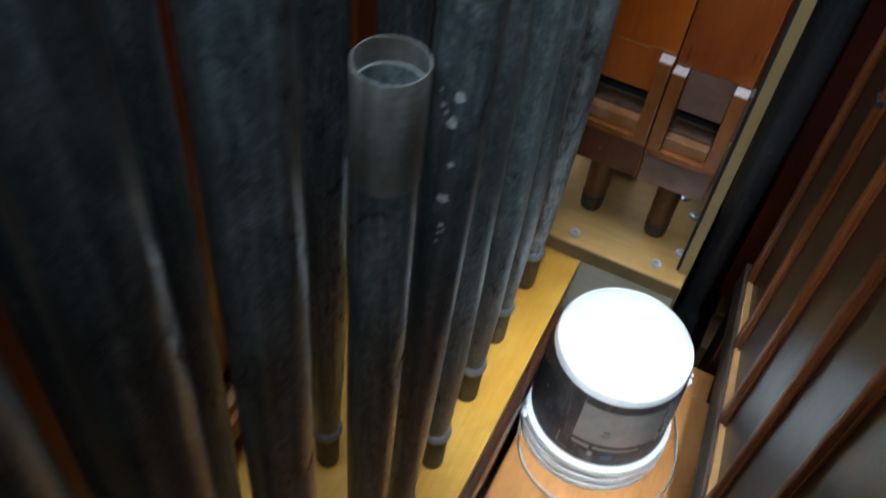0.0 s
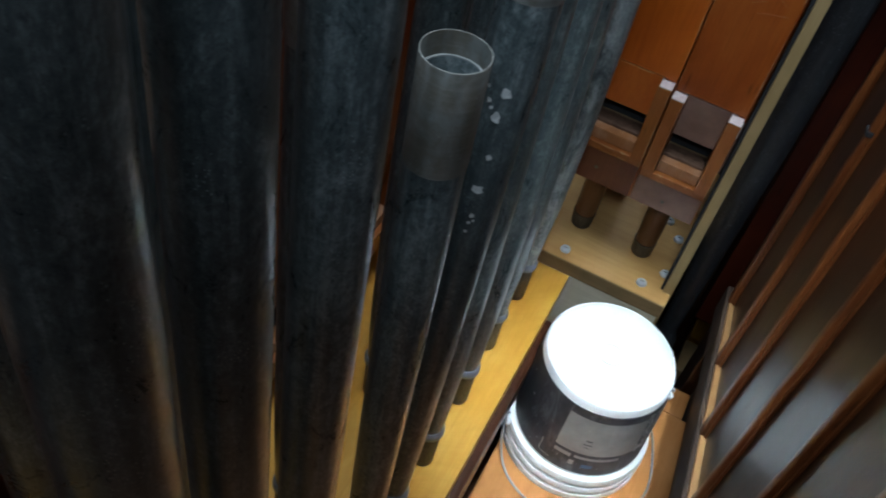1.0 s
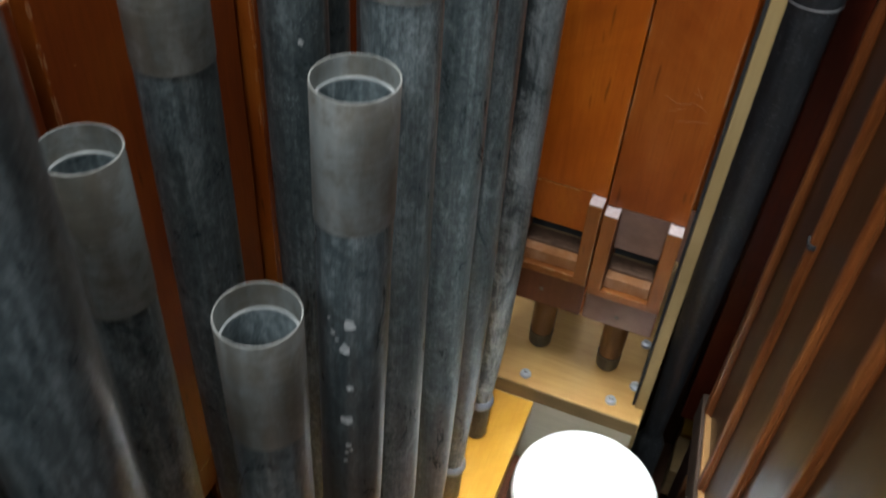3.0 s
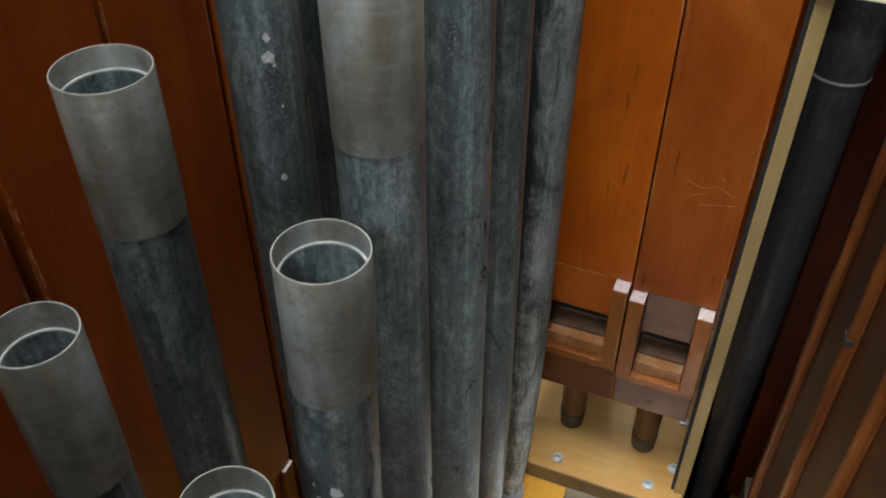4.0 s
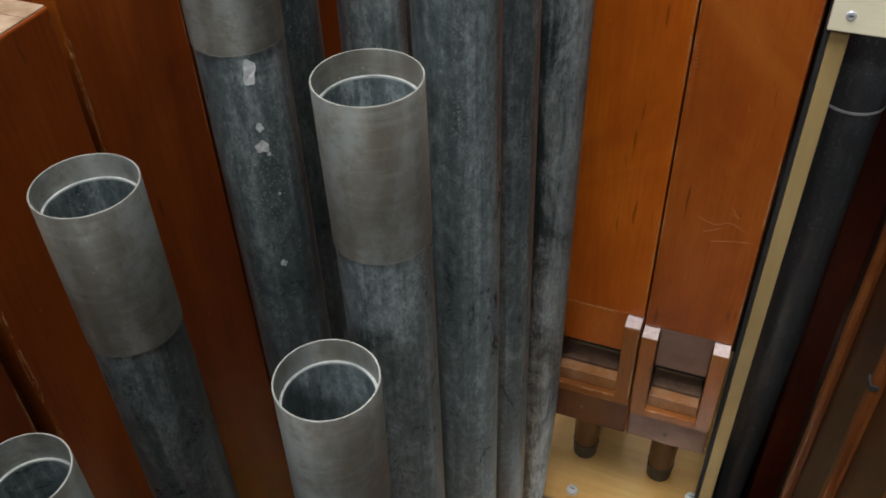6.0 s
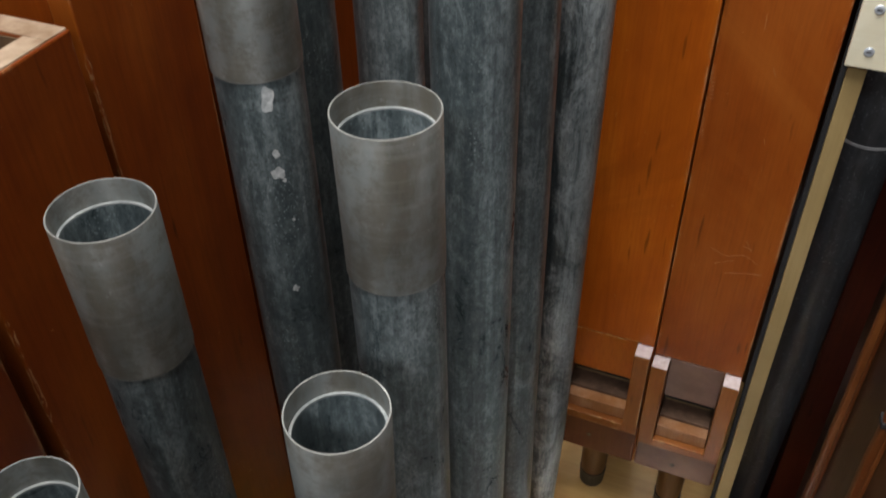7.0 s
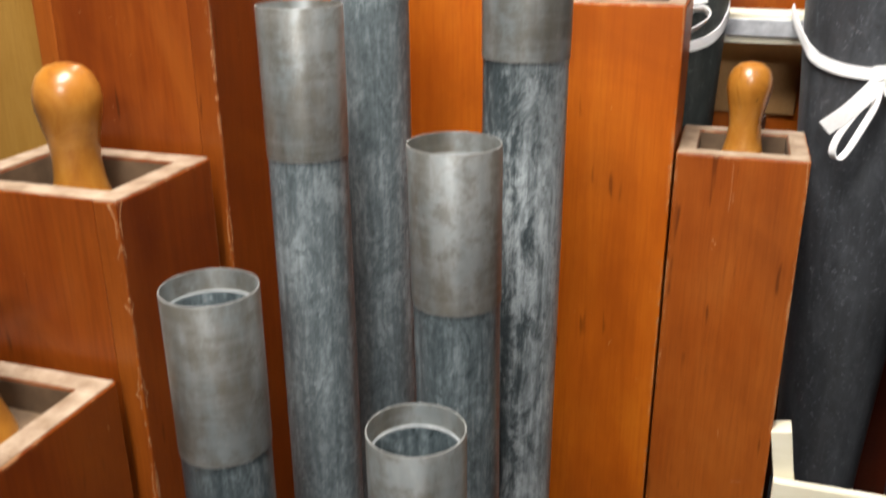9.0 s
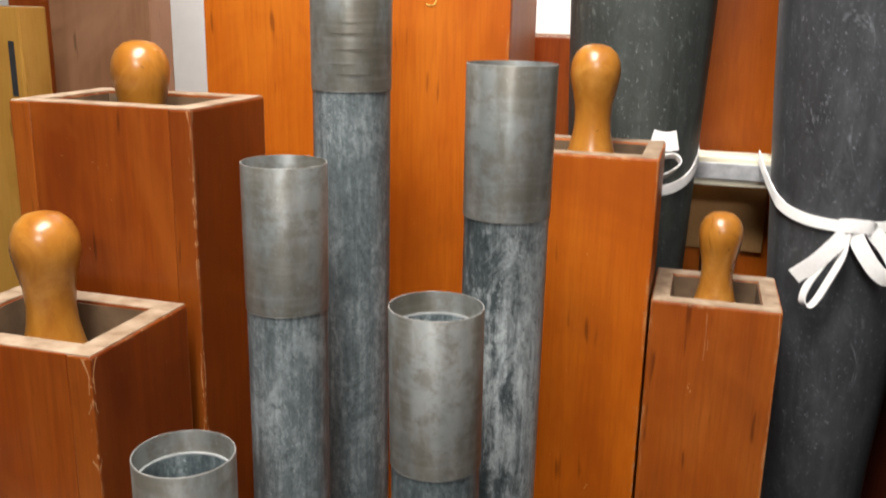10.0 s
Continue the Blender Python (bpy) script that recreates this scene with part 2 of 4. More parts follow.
SLEEVE = zinc()
SCRATCHED = plain("bare_scratched_wood", (0.30, 0.115, 0.035), (0.45, 0.22, 0.09), 0.7, 0, 200)
BRIGHT = plain("cut_metal_edge", (0.18, 0.20, 0.20), (0.40, 0.41, 0.40), 0.5, 0.2, 70)
# paler zinc for the cut edges, with their thin highlight in the colour
SLEEVE_EDGE = plain("highlit_zinc_edge", (0.15, 0.15, 0.135), (0.36, 0.36, 0.335), 0.45, 0.3, 75)
BOOT = tin("dark_boot_metal", (0.05, 0.045, 0.035), (0.09, 0.08, 0.06), (0.16, 0.145, 0.11), 0.5, 0.3, 0.6, 0.0)
LEAD = plain("lead_block", (0.17, 0.20, 0.25), (0.25, 0.28, 0.33), 0.45, 0.3, 60)
def blackened(name, tint, rough):
    """Old black paint on zinc: soft clouds of dust, rubbed streaks, sparse specks and scrapes."""
    m = Mat(name, rough, 0.0)
    cloud = m.noise(m.coords(1, 1, 0.3), 9, 6, 0.65, 0.8)
    mottle = m.noise(m.coords(1, 1, 0.5), 70, 6, 0.78, 0.6)
    streak = m.noise(m.coords(1, 1, 0.05), 120, 4, 0.6)
    speck = m.noise(m.coords(1, 1, 0.75), 330, 4, 0.7)
    scrape = m.noise(m.coords(1, 1, 0.35), 42, 5, 0.8, 1.2)
    shade = lambda k: tuple(k * q for q in tint)
    c = m.ramp(m.add(m.times(cloud, 0.55), m.times(mottle, 0.5), -0.03), [(0.34, shade(0.024)), (0.50, shade(0.044)), (0.70, shade(0.100))])
    c = m.mix(m.ramp(streak, [(0.45, (0, 0, 0)), (0.75, (0.4, 0.4, 0.4))]), c, shade(0.088))
    c = m.mix(m.ramp(speck, [(0.61, (0, 0, 0)), (0.68, (0.7, 0.7, 0.7))]), c, shade(0.24))
    c = m.mix(m.ramp(scrape, [(0.61, (0, 0, 0)), (0.69, (0.7, 0.7, 0.7))]), c, shade(0.21))
    m.colour(c)
    m.roughness(mottle, rough - 0.08, rough + 0.16)
    m.bump(speck, 0.15, 0.0005)
    return m.m


REED = blackened("black_painted_zinc", (0.93, 1.0, 1.08), 0.40)
REED_GREEN = blackened("greenish_black_painted_zinc", (0.98, 1.12, 1.02), 0.46)
RED = wood("red_varnished_wood", (0.120, 0.019, 0.002), (0.228, 0.045, 0.003), (0.310, 0.080, 0.008), 0.38, 0.12, scratch=(0.58, 0.35, 0.16), edge=1)
RED_INSET = wood("red_varnished_inset_wood", (0.120, 0.019, 0.002), (0.228, 0.045, 0.003), (0.310, 0.080, 0.008), 0.38, 0.12, scratch=(0.58, 0.35, 0.16))
# lighter copy of the red wood: light on the -y edges, in the colour
LAPPED_LIT = wood("lit_lapped_edge", (0.145, 0.026, 0.003), (0.255, 0.056, 0.004), (0.335, 0.095, 0.010), 0.40, 0.10, scratch=(0.60, 0.36, 0.16))
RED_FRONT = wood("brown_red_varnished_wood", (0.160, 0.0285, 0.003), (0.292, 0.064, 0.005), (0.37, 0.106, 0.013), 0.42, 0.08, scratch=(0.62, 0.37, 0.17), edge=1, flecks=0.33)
ORANGE = wood("orange_varnished_wood", (0.275, 0.050, 0.002), (0.44, 0.097, 0.003), (0.54, 0.150, 0.007), 0.42, 0.08, scratch=(0.64, 0.38, 0.16), edge=1, flecks=0.33)
DARKRED = wood("dark_varnished_wood", (0.020, 0.007, 0.003), (0.045, 0.015, 0.006), (0.08, 0.027, 0.010), 0.3, 1.0, scratch=(0.22, 0.10, 0.05), edge=0)
# darker copy of the red wood: the side boards' shade, in the colour
RED_SHADED_SIDE = wood("red_varnished_shaded_side", (0.110, 0.016, 0.002), (0.212, 0.040, 0.003), (0.285, 0.068, 0.006), 0.40, 0.10, scratch=(0.58, 0.34, 0.15), edge=1)
ORANGE_SIDE = wood("orange_varnished_side_wood", (0.275, 0.050, 0.002), (0.44, 0.097, 0.003), (0.54, 0.150, 0.007), 0.42, 0.08)
OCHRE = wood("ochre_pine", (0.26, 0.12, 0.018), (0.36, 0.18, 0.03), (0.44, 0.24, 0.05), 0.45, 0.1)
DEEPRED = wood("deep_red_wood", (0.035, 0.005, 0.002), (0.075, 0.010, 0.003), (0.11, 0.018, 0.004), 0.5, 0.1, scratch=(0.2, 0.08, 0.04))
SHUTTER = wood("dark_shutter_varnish", (0.010, 0.004, 0.002), (0.025, 0.009, 0.003), (0.055, 0.019, 0.006), 0.42, 0.42, scratch=(0.22, 0.10, 0.05), edge=0)


def ripple(mat):
    """Brushed ripples in the varnish film."""
    t = mat.node_tree
    tc, mp, no, bp = (t.nodes.new("ShaderNode" + k) for k in ("TexCoord", "Mapping", "TexNoise", "Bump"))
    mp.inputs["Scale"].default_value = (1, 1, 0.25)
    no.inputs["Scale"].default_value, no.inputs["Detail"].default_value = 48, 6
    bp.inputs["Strength"].default_value, bp.inputs["Distance"].default_value = 0.55, 0.004
    t.links.new(tc.outputs["Object"], mp.inputs["Vector"])
    t.links.new(mp.outputs[0], no.inputs["Vector"])
    t.links.new(no.outputs["Fac"], bp.inputs["Height"])
    t.links.new(bp.outputs[0], t.nodes["Principled BSDF"].inputs["Coat Normal"])


ripple(SHUTTER)
SLAT_EDGE = wood("worn_shutter_edge", (0.05, 0.013, 0.003), (0.13, 0.036, 0.007), (0.22, 0.075, 0.018), 0.42, 0.15, scratch=(0.50, 0.27, 0.12))
BROWN = wood("dull_brown_wood", (0.13, 0.06, 0.028), (0.21, 0.10, 0.05), (0.27, 0.14, 0.075), 0.55, 0.0)
YELLOW = wood("yellow_varnished_pine", (0.44, 0.20, 0.02), (0.58, 0.30, 0.035), (0.67, 0.39, 0.07), 0.35, 0.25, 0.5, "y", False)
YELLOW_X = wood("yellow_varnished_chest_top", (0.38, 0.20, 0.055), (0.52, 0.31, 0.10), (0.62, 0.40, 0.15), 0.38, 0.3, 0.5, "x", False)
WALKWOOD = wood("walkboard_wood", (0.30, 0.12, 0.03), (0.44, 0.19, 0.05), (0.52, 0.25, 0.08), 0.42, 0.2, 0.4, "y", False)
GREYWOOD = wood("grey_plywood", (0.50, 0.44, 0.31), (0.62, 0.55, 0.41), (0.72, 0.65, 0.50), 0.6, 0.0, 0.6, "x", False)
LIPBROWN = wood("brown_board_edge", (0.16, 0.105, 0.045), (0.25, 0.165, 0.075), (0.32, 0.225, 0.11), 0.5, 0.1, 0.6, "x", False)
TAN = wood("bare_tan_wood", (0.27, 0.185, 0.075), (0.36, 0.255, 0.105), (0.43, 0.315, 0.145), 0.6, 0.0, 0.7, "z", False)
SILLTAN = wood("bare_sill_wood", (0.24, 0.12, 0.04), (0.34, 0.18, 0.062), (0.42, 0.24, 0.095), 0.6, 0.0, 0.7, "y", False)
PALE = wood("pale_pine", (0.76, 0.68, 0.47), (0.85, 0.79, 0.60), (0.90, 0.86, 0.71), 0.55, 0.0, 0.5, "x", False)
ENDGRAIN = plain("rubbed_end_grain", (0.19, 0.118, 0.066), (0.43, 0.325, 0.225), 0.65, 0, 55, 0.2)
PINK = plain("pink_end_grain", (0.60, 0.47, 0.44), (0.78, 0.68, 0.66), 0.65, 0, 160, 0.2)
BLOCK = plain("faded_pink_brown_block", (0.165, 0.085, 0.055), (0.255, 0.145, 0.105), 0.6, 0, 25, 0.1)
BLOCK_DARK = wood("dark_red_block", (0.060, 0.016, 0.006), (0.110, 0.032, 0.012), (0.165, 0.058, 0.026), 0.5, 0.1)
LEDGE = plain("dusty_dark_ledge", (0.060, 0.028, 0.014), (0.150, 0.085, 0.050), 0.75, 0, 60, 0.2)
def handle_wood():
    m = Mat("turned_maple_handle", 0.38, 0.0, 0.25)
    grain = m.noise(m.coords(1, 1, 0.3), 40, 5, 0.65)
    worn = m.noise(m.coords(1, 1, 0.8), 26, 5, 0.7, 0.8)
    c = m.ramp(grain, [(0.3, (0.28, 0.095, 0.010)), (0.7, (0.43, 0.175, 0.022))])
    c = m.mix(m.ramp(worn, [(0.50, (0, 0, 0)), (0.72, (0.6, 0.6, 0.6))]), c, (0.55, 0.27, 0.055))
    c = m.mix(m.ramp(worn, [(0.30, (0.55, 0.55, 0.55)), (0.44, (0, 0, 0))]), c, (0.14, 0.045, 0.008))
    st = m.noise(m.coords(1, 1, 1), 85, 4, 0.75)
    c = m.mix(m.ramp(st, [(0.66, (0, 0, 0)), (0.72, (0.8, 0.8, 0.8))]), c, (0.07, 0.03, 0.012))
    m.colour(c)
    m.roughness(worn, 0.20, 0.42)
    m.bump(grain, 0.15, 0.0006)
    return m.m


HANDLE = handle_wood()
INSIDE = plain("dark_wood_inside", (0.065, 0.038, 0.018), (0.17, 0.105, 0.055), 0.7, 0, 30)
BLACK = plain("matt_black", (0.008, 0.008, 0.009), (0.02, 0.02, 0.021), 0.9, 0, 90)
FOOTWOOD = wood("dark_turned_foot_wood", (0.085, 0.032, 0.009), (0.16, 0.066, 0.016), (0.23, 0.10, 0.028), 0.4, 0.3)
DULLBROWN = plain("dull_brown_panel", (0.030, 0.019, 0.012), (0.065, 0.042, 0.027), 0.7, 0, 20)
WORNLIP = wood("worn_orange_lip", (0.20, 0.075, 0.022), (0.36, 0.155, 0.055), (0.55, 0.36, 0.24), 0.45, 0.1)
LIP = wood("mouth_lip_wood", (0.145, 0.040, 0.006), (0.245, 0.076, 0.012), (0.34, 0.125, 0.030), 0.45, 0.15, edge=1, scratch=(0.55, 0.33, 0.15))
CHALK = plain("yellow_chalk", (0.62, 0.42, 0.08), (0.78, 0.55, 0.14), 0.9, 0, 200)
SILLBROWN = wood("greyed_brown_sill", (0.022, 0.012, 0.007), (0.042, 0.025, 0.015), (0.075, 0.046, 0.029), 0.6, 0.1, 0.6, "y", False)
TAPE = plain("white_cotton_tape", (0.82, 0.81, 0.78), (0.90, 0.89, 0.87), 0.9, 0, 300, 0.5)
SCREW = plain("zinc_screw", (0.50, 0.54, 0.60), (0.68, 0.72, 0.77), 0.35, 0.35, 60)
PLASTIC = plain("white_plastic", (0.78, 0.78, 0.77), (0.84, 0.84, 0.83), 0.4, 0, 12)


def scuffed_label(name, lo, hi, mark, amount):
    """Printed label film, clouded with dust and rubbed through in small pale flakes and scrapes."""
    m = Mat(name, 0.36)
    cloud = m.noise(m.coords(1, 1, 1), 22, 5, 0.6)
    flake = m.noise(m.coords(1, 1, 1.4), 75, 5, 0.75, 0.6)
    rub = m.noise(m.coords(1, 1, 0.3), 34, 5, 0.7, 1.2)
    c = m.ramp(cloud, [(0.3, lo), (0.7, hi)])
    c = m.mix(m.ramp(rub, [(amount - 0.06, (0, 0, 0)), (amount + 0.12, (0.45, 0.45, 0.45))]), c, mark)
    c = m.mix(m.ramp(flake, [(amount + 0.055, (0, 0, 0)), (amount + 0.085, (0.85, 0.85, 0.85))]), c, tuple(min(0.8, 1.6 * k) for k in mark))
    m.colour(c)
    m.roughness(cloud, 0.28, 0.46)
    m.bump(flake, 0.1, 0.0004)
    return m.m


LABEL = scuffed_label("black_label_print", (0.017, 0.018, 0.022), (0.062, 0.064, 0.072), (0.26, 0.27, 0.30), 0.60)
LABELGREY = scuffed_label("grey_label_print", (0.26, 0.26, 0.25), (0.38, 0.37, 0.355), (0.46, 0.46, 0.45), 0.62)
LABELWORN = scuffed_label("rubbed_label_print", (0.022, 0.026, 0.036), (0.09, 0.10, 0.12), (0.55, 0.56, 0.58), 0.47)
SPLASH = plain("dried_paint_splash", (0.34, 0.37, 0.37), (0.70, 0.71, 0.70), 0.6, 0, 260, 0.2)
LABELTEXT = plain("pale_label_ink", (0.26, 0.26, 0.26), (0.33, 0.33, 0.33), 0.5)
LABELBLUE = plain("blue_label_ink", (0.05, 0.10, 0.2), (0.06, 0.12, 0.24), 0.5)
WIRE = plain("handle_wire", (0.28, 0.27, 0.26), (0.36, 0.35, 0.34), 0.4, 0.7, 40)
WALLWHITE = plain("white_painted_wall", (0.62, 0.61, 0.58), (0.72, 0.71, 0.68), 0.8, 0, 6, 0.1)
# for the unseen walls and ceiling, kept dark to hold down bounced light
WALLGREY = plain("dark_grey_enclosure", (0.07, 0.07, 0.072), (0.10, 0.10, 0.102), 0.8, 0, 6, 0.1)
FLOORDARK = wood("dusty_dark_floor", (0.05, 0.022, 0.012), (0.09, 0.04, 0.022), (0.13, 0.065, 0.04), 0.7, 0.0, 0.4, "y", False)
METALBAR = plain("grey_metal_bar", (0.32, 0.33, 0.34), (0.62, 0.63, 0.64), 0.45, 0.35, 70)


# ---- mesh helpers ----
def obj(name, bm, material, parent=None, label="", smooth=False, at=None):
    me = bpy.data.meshes.new(name)
    bm.to_mesh(me)
    bm.free()
    for mt in (material if isinstance(material, (list, tuple)) else [material]):
        me.materials.append(mt)
    if smooth:
        for p in me.polygons:
            p.use_smooth = True
        me.set_sharp_from_angle(angle=radians(40))
    ob = new(name, me)
    if parent is not None:
        ob.parent = parent
    if at is not None:
        ob.location = at
    if label:
        tagged(ob, label)
    return ob


def part(name, bm, material, parent, label="", smooth=False, at=None):
    return obj(name, bm, material, parent, label, smooth, at)


def thing(name, place, label, category, group="", kind=""):
    ob = new(name)
    ob.location = place
    ob.empty_display_size = 0.05
    return tagged(ob, label, category, group, kind)


def box(x0, x1, y0, y1, z0, z1, bevel=0.0015, bm=None):
    """A box with softened edges."""
    bm = bm or bmesh.new()
    m = Matrix.Translation(((x0 + x1) / 2, (y0 + y1) / 2, (z0 + z1) / 2)) @ Matrix.Diagonal((x1 - x0, y1 - y0, z1 - z0, 1))
    made = bmesh.ops.create_cube(bm, size=1, matrix=m)
    if bevel:
        edges = list({e for v in made["verts"] for e in v.link_edges})
        bmesh.ops.bevel(bm, geom=edges, offset=bevel, segments=2, profile=0.6, affect="EDGES")
    return bm


def lathe(profile, n=40, bm=None, cx=0.0, cy=0.0, wobble=0.0, slot=None):
    """Spin (radius, height) pairs round the upright axis; a radius of 0 closes the end."""
    bm = bm or bmesh.new()
    rings = []
    for k, (r, z) in enumerate(profile):
        if r <= 0:
            rings.append([bm.verts.new((cx, cy, z))])
            continue
        ring = []
        for i in range(n):
            a = 2 * math.pi * i / n
            rr = r * (1 + wobble * math.sin(2 * a + 0.7) + 0.5 * wobble * math.sin(3 * a))
            ring.append(bm.verts.new((cx + rr * math.cos(a), cy + rr * math.sin(a), z)))
        rings.append(ring)
    for k, (a, b) in enumerate(zip(rings, rings[1:])):
        for i in range(n):
            j = (i + 1) % n
            if len(a) == 1 and len(b) == 1:
                continue
            if len(a) == 1:
                f = bm.faces.new((a[0], b[j], b[i]))
            elif len(b) == 1:
                f = bm.faces.new((a[i], a[j], b[0]))
            else:
                f = bm.faces.new((a[i], a[j], b[j], b[i]))
            if slot:
                f.material_index = slot[k]
    bmesh.ops.recalc_face_normals(bm, faces=bm.faces)
    return bm


def tube(points, radius, n=10, bm=None, closed_ends=True):
    """A round bar along a smooth line of points."""
    bm = bm or bmesh.new()
    pts = [Vector(p) for p in points]
    rings = []
    for i, p in enumerate(pts):
        d = (pts[min(i + 1, len(pts) - 1)] - pts[max(i - 1, 0)]).normalized()
        u = d.cross(Vector((0.13, 0.21, 0.97))).normalized()
        w = d.cross(u)
        rings.append([bm.verts.new(p + radius * (math.cos(2 * math.pi * k / n) * u + math.sin(2 * math.pi * k / n) * w)) for k in range(n)])
    for a, b in zip(rings, rings[1:]):
        for k in range(n):
            bm.faces.new((a[k], a[(k + 1) % n], b[(k + 1) % n], b[k]))
    if closed_ends:
        bm.faces.new(rings[0][::-1])
        bm.faces.new(rings[-1])
    bmesh.ops.recalc_face_normals(bm, faces=bm.faces)
    return bm


def smooth_line(points, n=8):
    """Catmull-Rom through the points."""
    p = [Vector(q) for q in points]
    p = [2 * p[0] - p[1], *p, 2 * p[-1] - p[-2]]
    out = []
    for i in range(1, len(p) - 2):
        for k in range(n):
            t = k / n
            a, b, c, d = p[i - 1], p[i], p[i + 1], p[i + 2]
            out.append(0.5 * (2 * b + (c - a) * t + (2 * a - 5 * b + 4 * c - d) * t * t + (3 * b - a - 3 * c + d) * t ** 3))
    out.append(p[-2])
    return out


def ribbon(points, sides, width, thick=0.0012, n=8):
    """A flat tape along a smooth line; sides give the way across the tape at each point."""
    bm = bmesh.new()
    line, across = smooth_line(points, n), smooth_line(sides, n)
    rings = []
    for i, p in enumerate(line):
        d = (line[min(i + 1, len(line) - 1)] - line[max(i - 1, 0)]).normalized()
        s = across[i] - d * across[i].dot(d)
        s.normalize()
        u = d.cross(s).normalized()
        w, h = width / 2, thick / 2
        rings.append([bm.verts.new(p + a * s + b * u) for a, b in ((-w, -h), (-0.4 * w, -1.4 * h), (w, -h), (w, h), (0.4 * w, 1.5 * h), (-w, h))])
    for a, b in zip(rings, rings[1:]):
        for k in range(6):
            bm.faces.new((a[k], a[(k + 1) % 6], b[(k + 1) % 6], b[k]))
    bm.faces.new(rings[0][::-1])
    bm.faces.new(rings[-1])
    bmesh.ops.recalc_face_normals(bm, faces=bm.faces)
    return bm


# ---- the organ chamber ----
CHEST, FAR, WALK = 0.325, 0.354, 0.108


def structure():
    f = obj("floor", box(-2.0, 2.0, -1.6, 2.4, -0.26, -0.20, 0), FLOORDARK)
    tagged(f, "dusty dark boarded chamber floor", "floor", kind="structure")
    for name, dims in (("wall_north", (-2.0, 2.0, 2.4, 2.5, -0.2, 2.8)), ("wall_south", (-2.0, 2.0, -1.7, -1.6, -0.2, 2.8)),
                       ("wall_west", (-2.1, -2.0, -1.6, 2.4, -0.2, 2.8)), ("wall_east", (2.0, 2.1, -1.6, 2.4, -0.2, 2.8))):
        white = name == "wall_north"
        tagged(obj(name, box(*dims, 0), WALLWHITE if white else WALLGREY), "plain white painted chamber wall" if white else "plain unseen grey wall closing the chamber", "wall", kind="structure")
    # unseen panel, added to keep the southern fill off the nearest pipes
    tagged(obj("wall_partition", box(-2.0, 0.45, -0.40, -0.36, -0.2, 1.88, 0), WALLGREY), "added grey panel that shades the near pipes", "wall", kind="structure")
    tagged(obj("ceiling", box(-2.1, 2.1, -1.7, 2.5, 2.8, 2.9, 0), WALLGREY), "plain unseen grey ceiling closing the chamber", "ceiling", kind="structure")


structure()


def wind_chests():
    c = thing("wind_chest", (-0.33, 0.4, -0.2), "long yellow varnished pine wind chest under the metal pipes", "wind chest", kind="")
    part("top_board", box(-0.21, 0.20, -0.9, 0.648, 0.2 + CHEST - 0.028, 0.2 + CHEST, 0.002), YELLOW, c, "yellow varnished pine top board")
    part("body", box(-0.20, 0.185, -0.9, 0.645, 0.0, 0.2 + CHEST - 0.03, 0.002), DARKRED, c)
    part("moulding", box(0.187, 0.215, -0.9, 0.56, 0.2 + CHEST - 0.075, 0.2 + CHEST - 0.03, 0.008), DARKRED, c, "dark brown rounded moulding under the board")
    g = thing("wind_chest", (-0.10, 1.2, -0.2), "wind chest with a screwed yellow top and grey plywood side", "wind chest")
    part("top_board", box(-0.5, 0.143, -0.148, 0.26, 0.2 + FAR - 0.03, 0.2 + FAR, 0.002), YELLOW_X, g, "yellow varnished top board with screws")
    part("front_lip", box(-0.5, 0.142, -0.1505, -0.1484, 0.2 + FAR - 0.031, 0.2 + FAR - 0.0006, 0.0006), LIPBROWN, g, "brown front edge of the board")
    part("side_panel", box(-0.45, 0.138, -0.150, 0.25, 0.0, 0.2 + FAR - 0.032, 0.002), GREYWOOD, g, "grey unvarnished plywood side")
    for x, y in ((-0.157, 1.075), (-0.011, 1.08), (0.020, 1.125), (0.017, 1.225), (-0.012, 1.262)):
        s = part("screw", lathe([(0, 0.006), (0.004, 0.0062), (0.0085, 0.0045), (0.0095, 0.001), (0.0095, 0.0)], 20), SCREW, g, smooth=True, at=(x + 0.10, y - 1.2, FAR + 0.2))
        # the recess in the head is a raised bar, its shade given as black
        part("cross_slot", box(-0.0035, 0.0035, -0.0007, 0.0007, 0.0060, 0.0066, 0), BLACK, s)


wind_chests()


def walkboard():
    w = thing("walkboard", (0.03, 0.4, WALK), "brown varnished walkway board with the paint bucket on it", "walkboard")
    part("plank", box(-0.145, 0.172, -1.3, 0.64, -0.03, 0.0, 0.003), WALKWOOD, w)
    part("plank_tongue", box(0.016, 0.140, 0.6405, 0.705, -0.03, -0.0006, 0.003), WALKWOOD, w, "end of the board beside the chest")
    part("bearer", box(-0.145, 0.12, -1.2, -1.14, -0.29, -0.03, 0.003), DARKRED, w)
    part("bearer", box(-0.145, 0.12, 0.40, 0.46, -0.29, -0.03, 0.003), DARKRED, w)


walkboard()


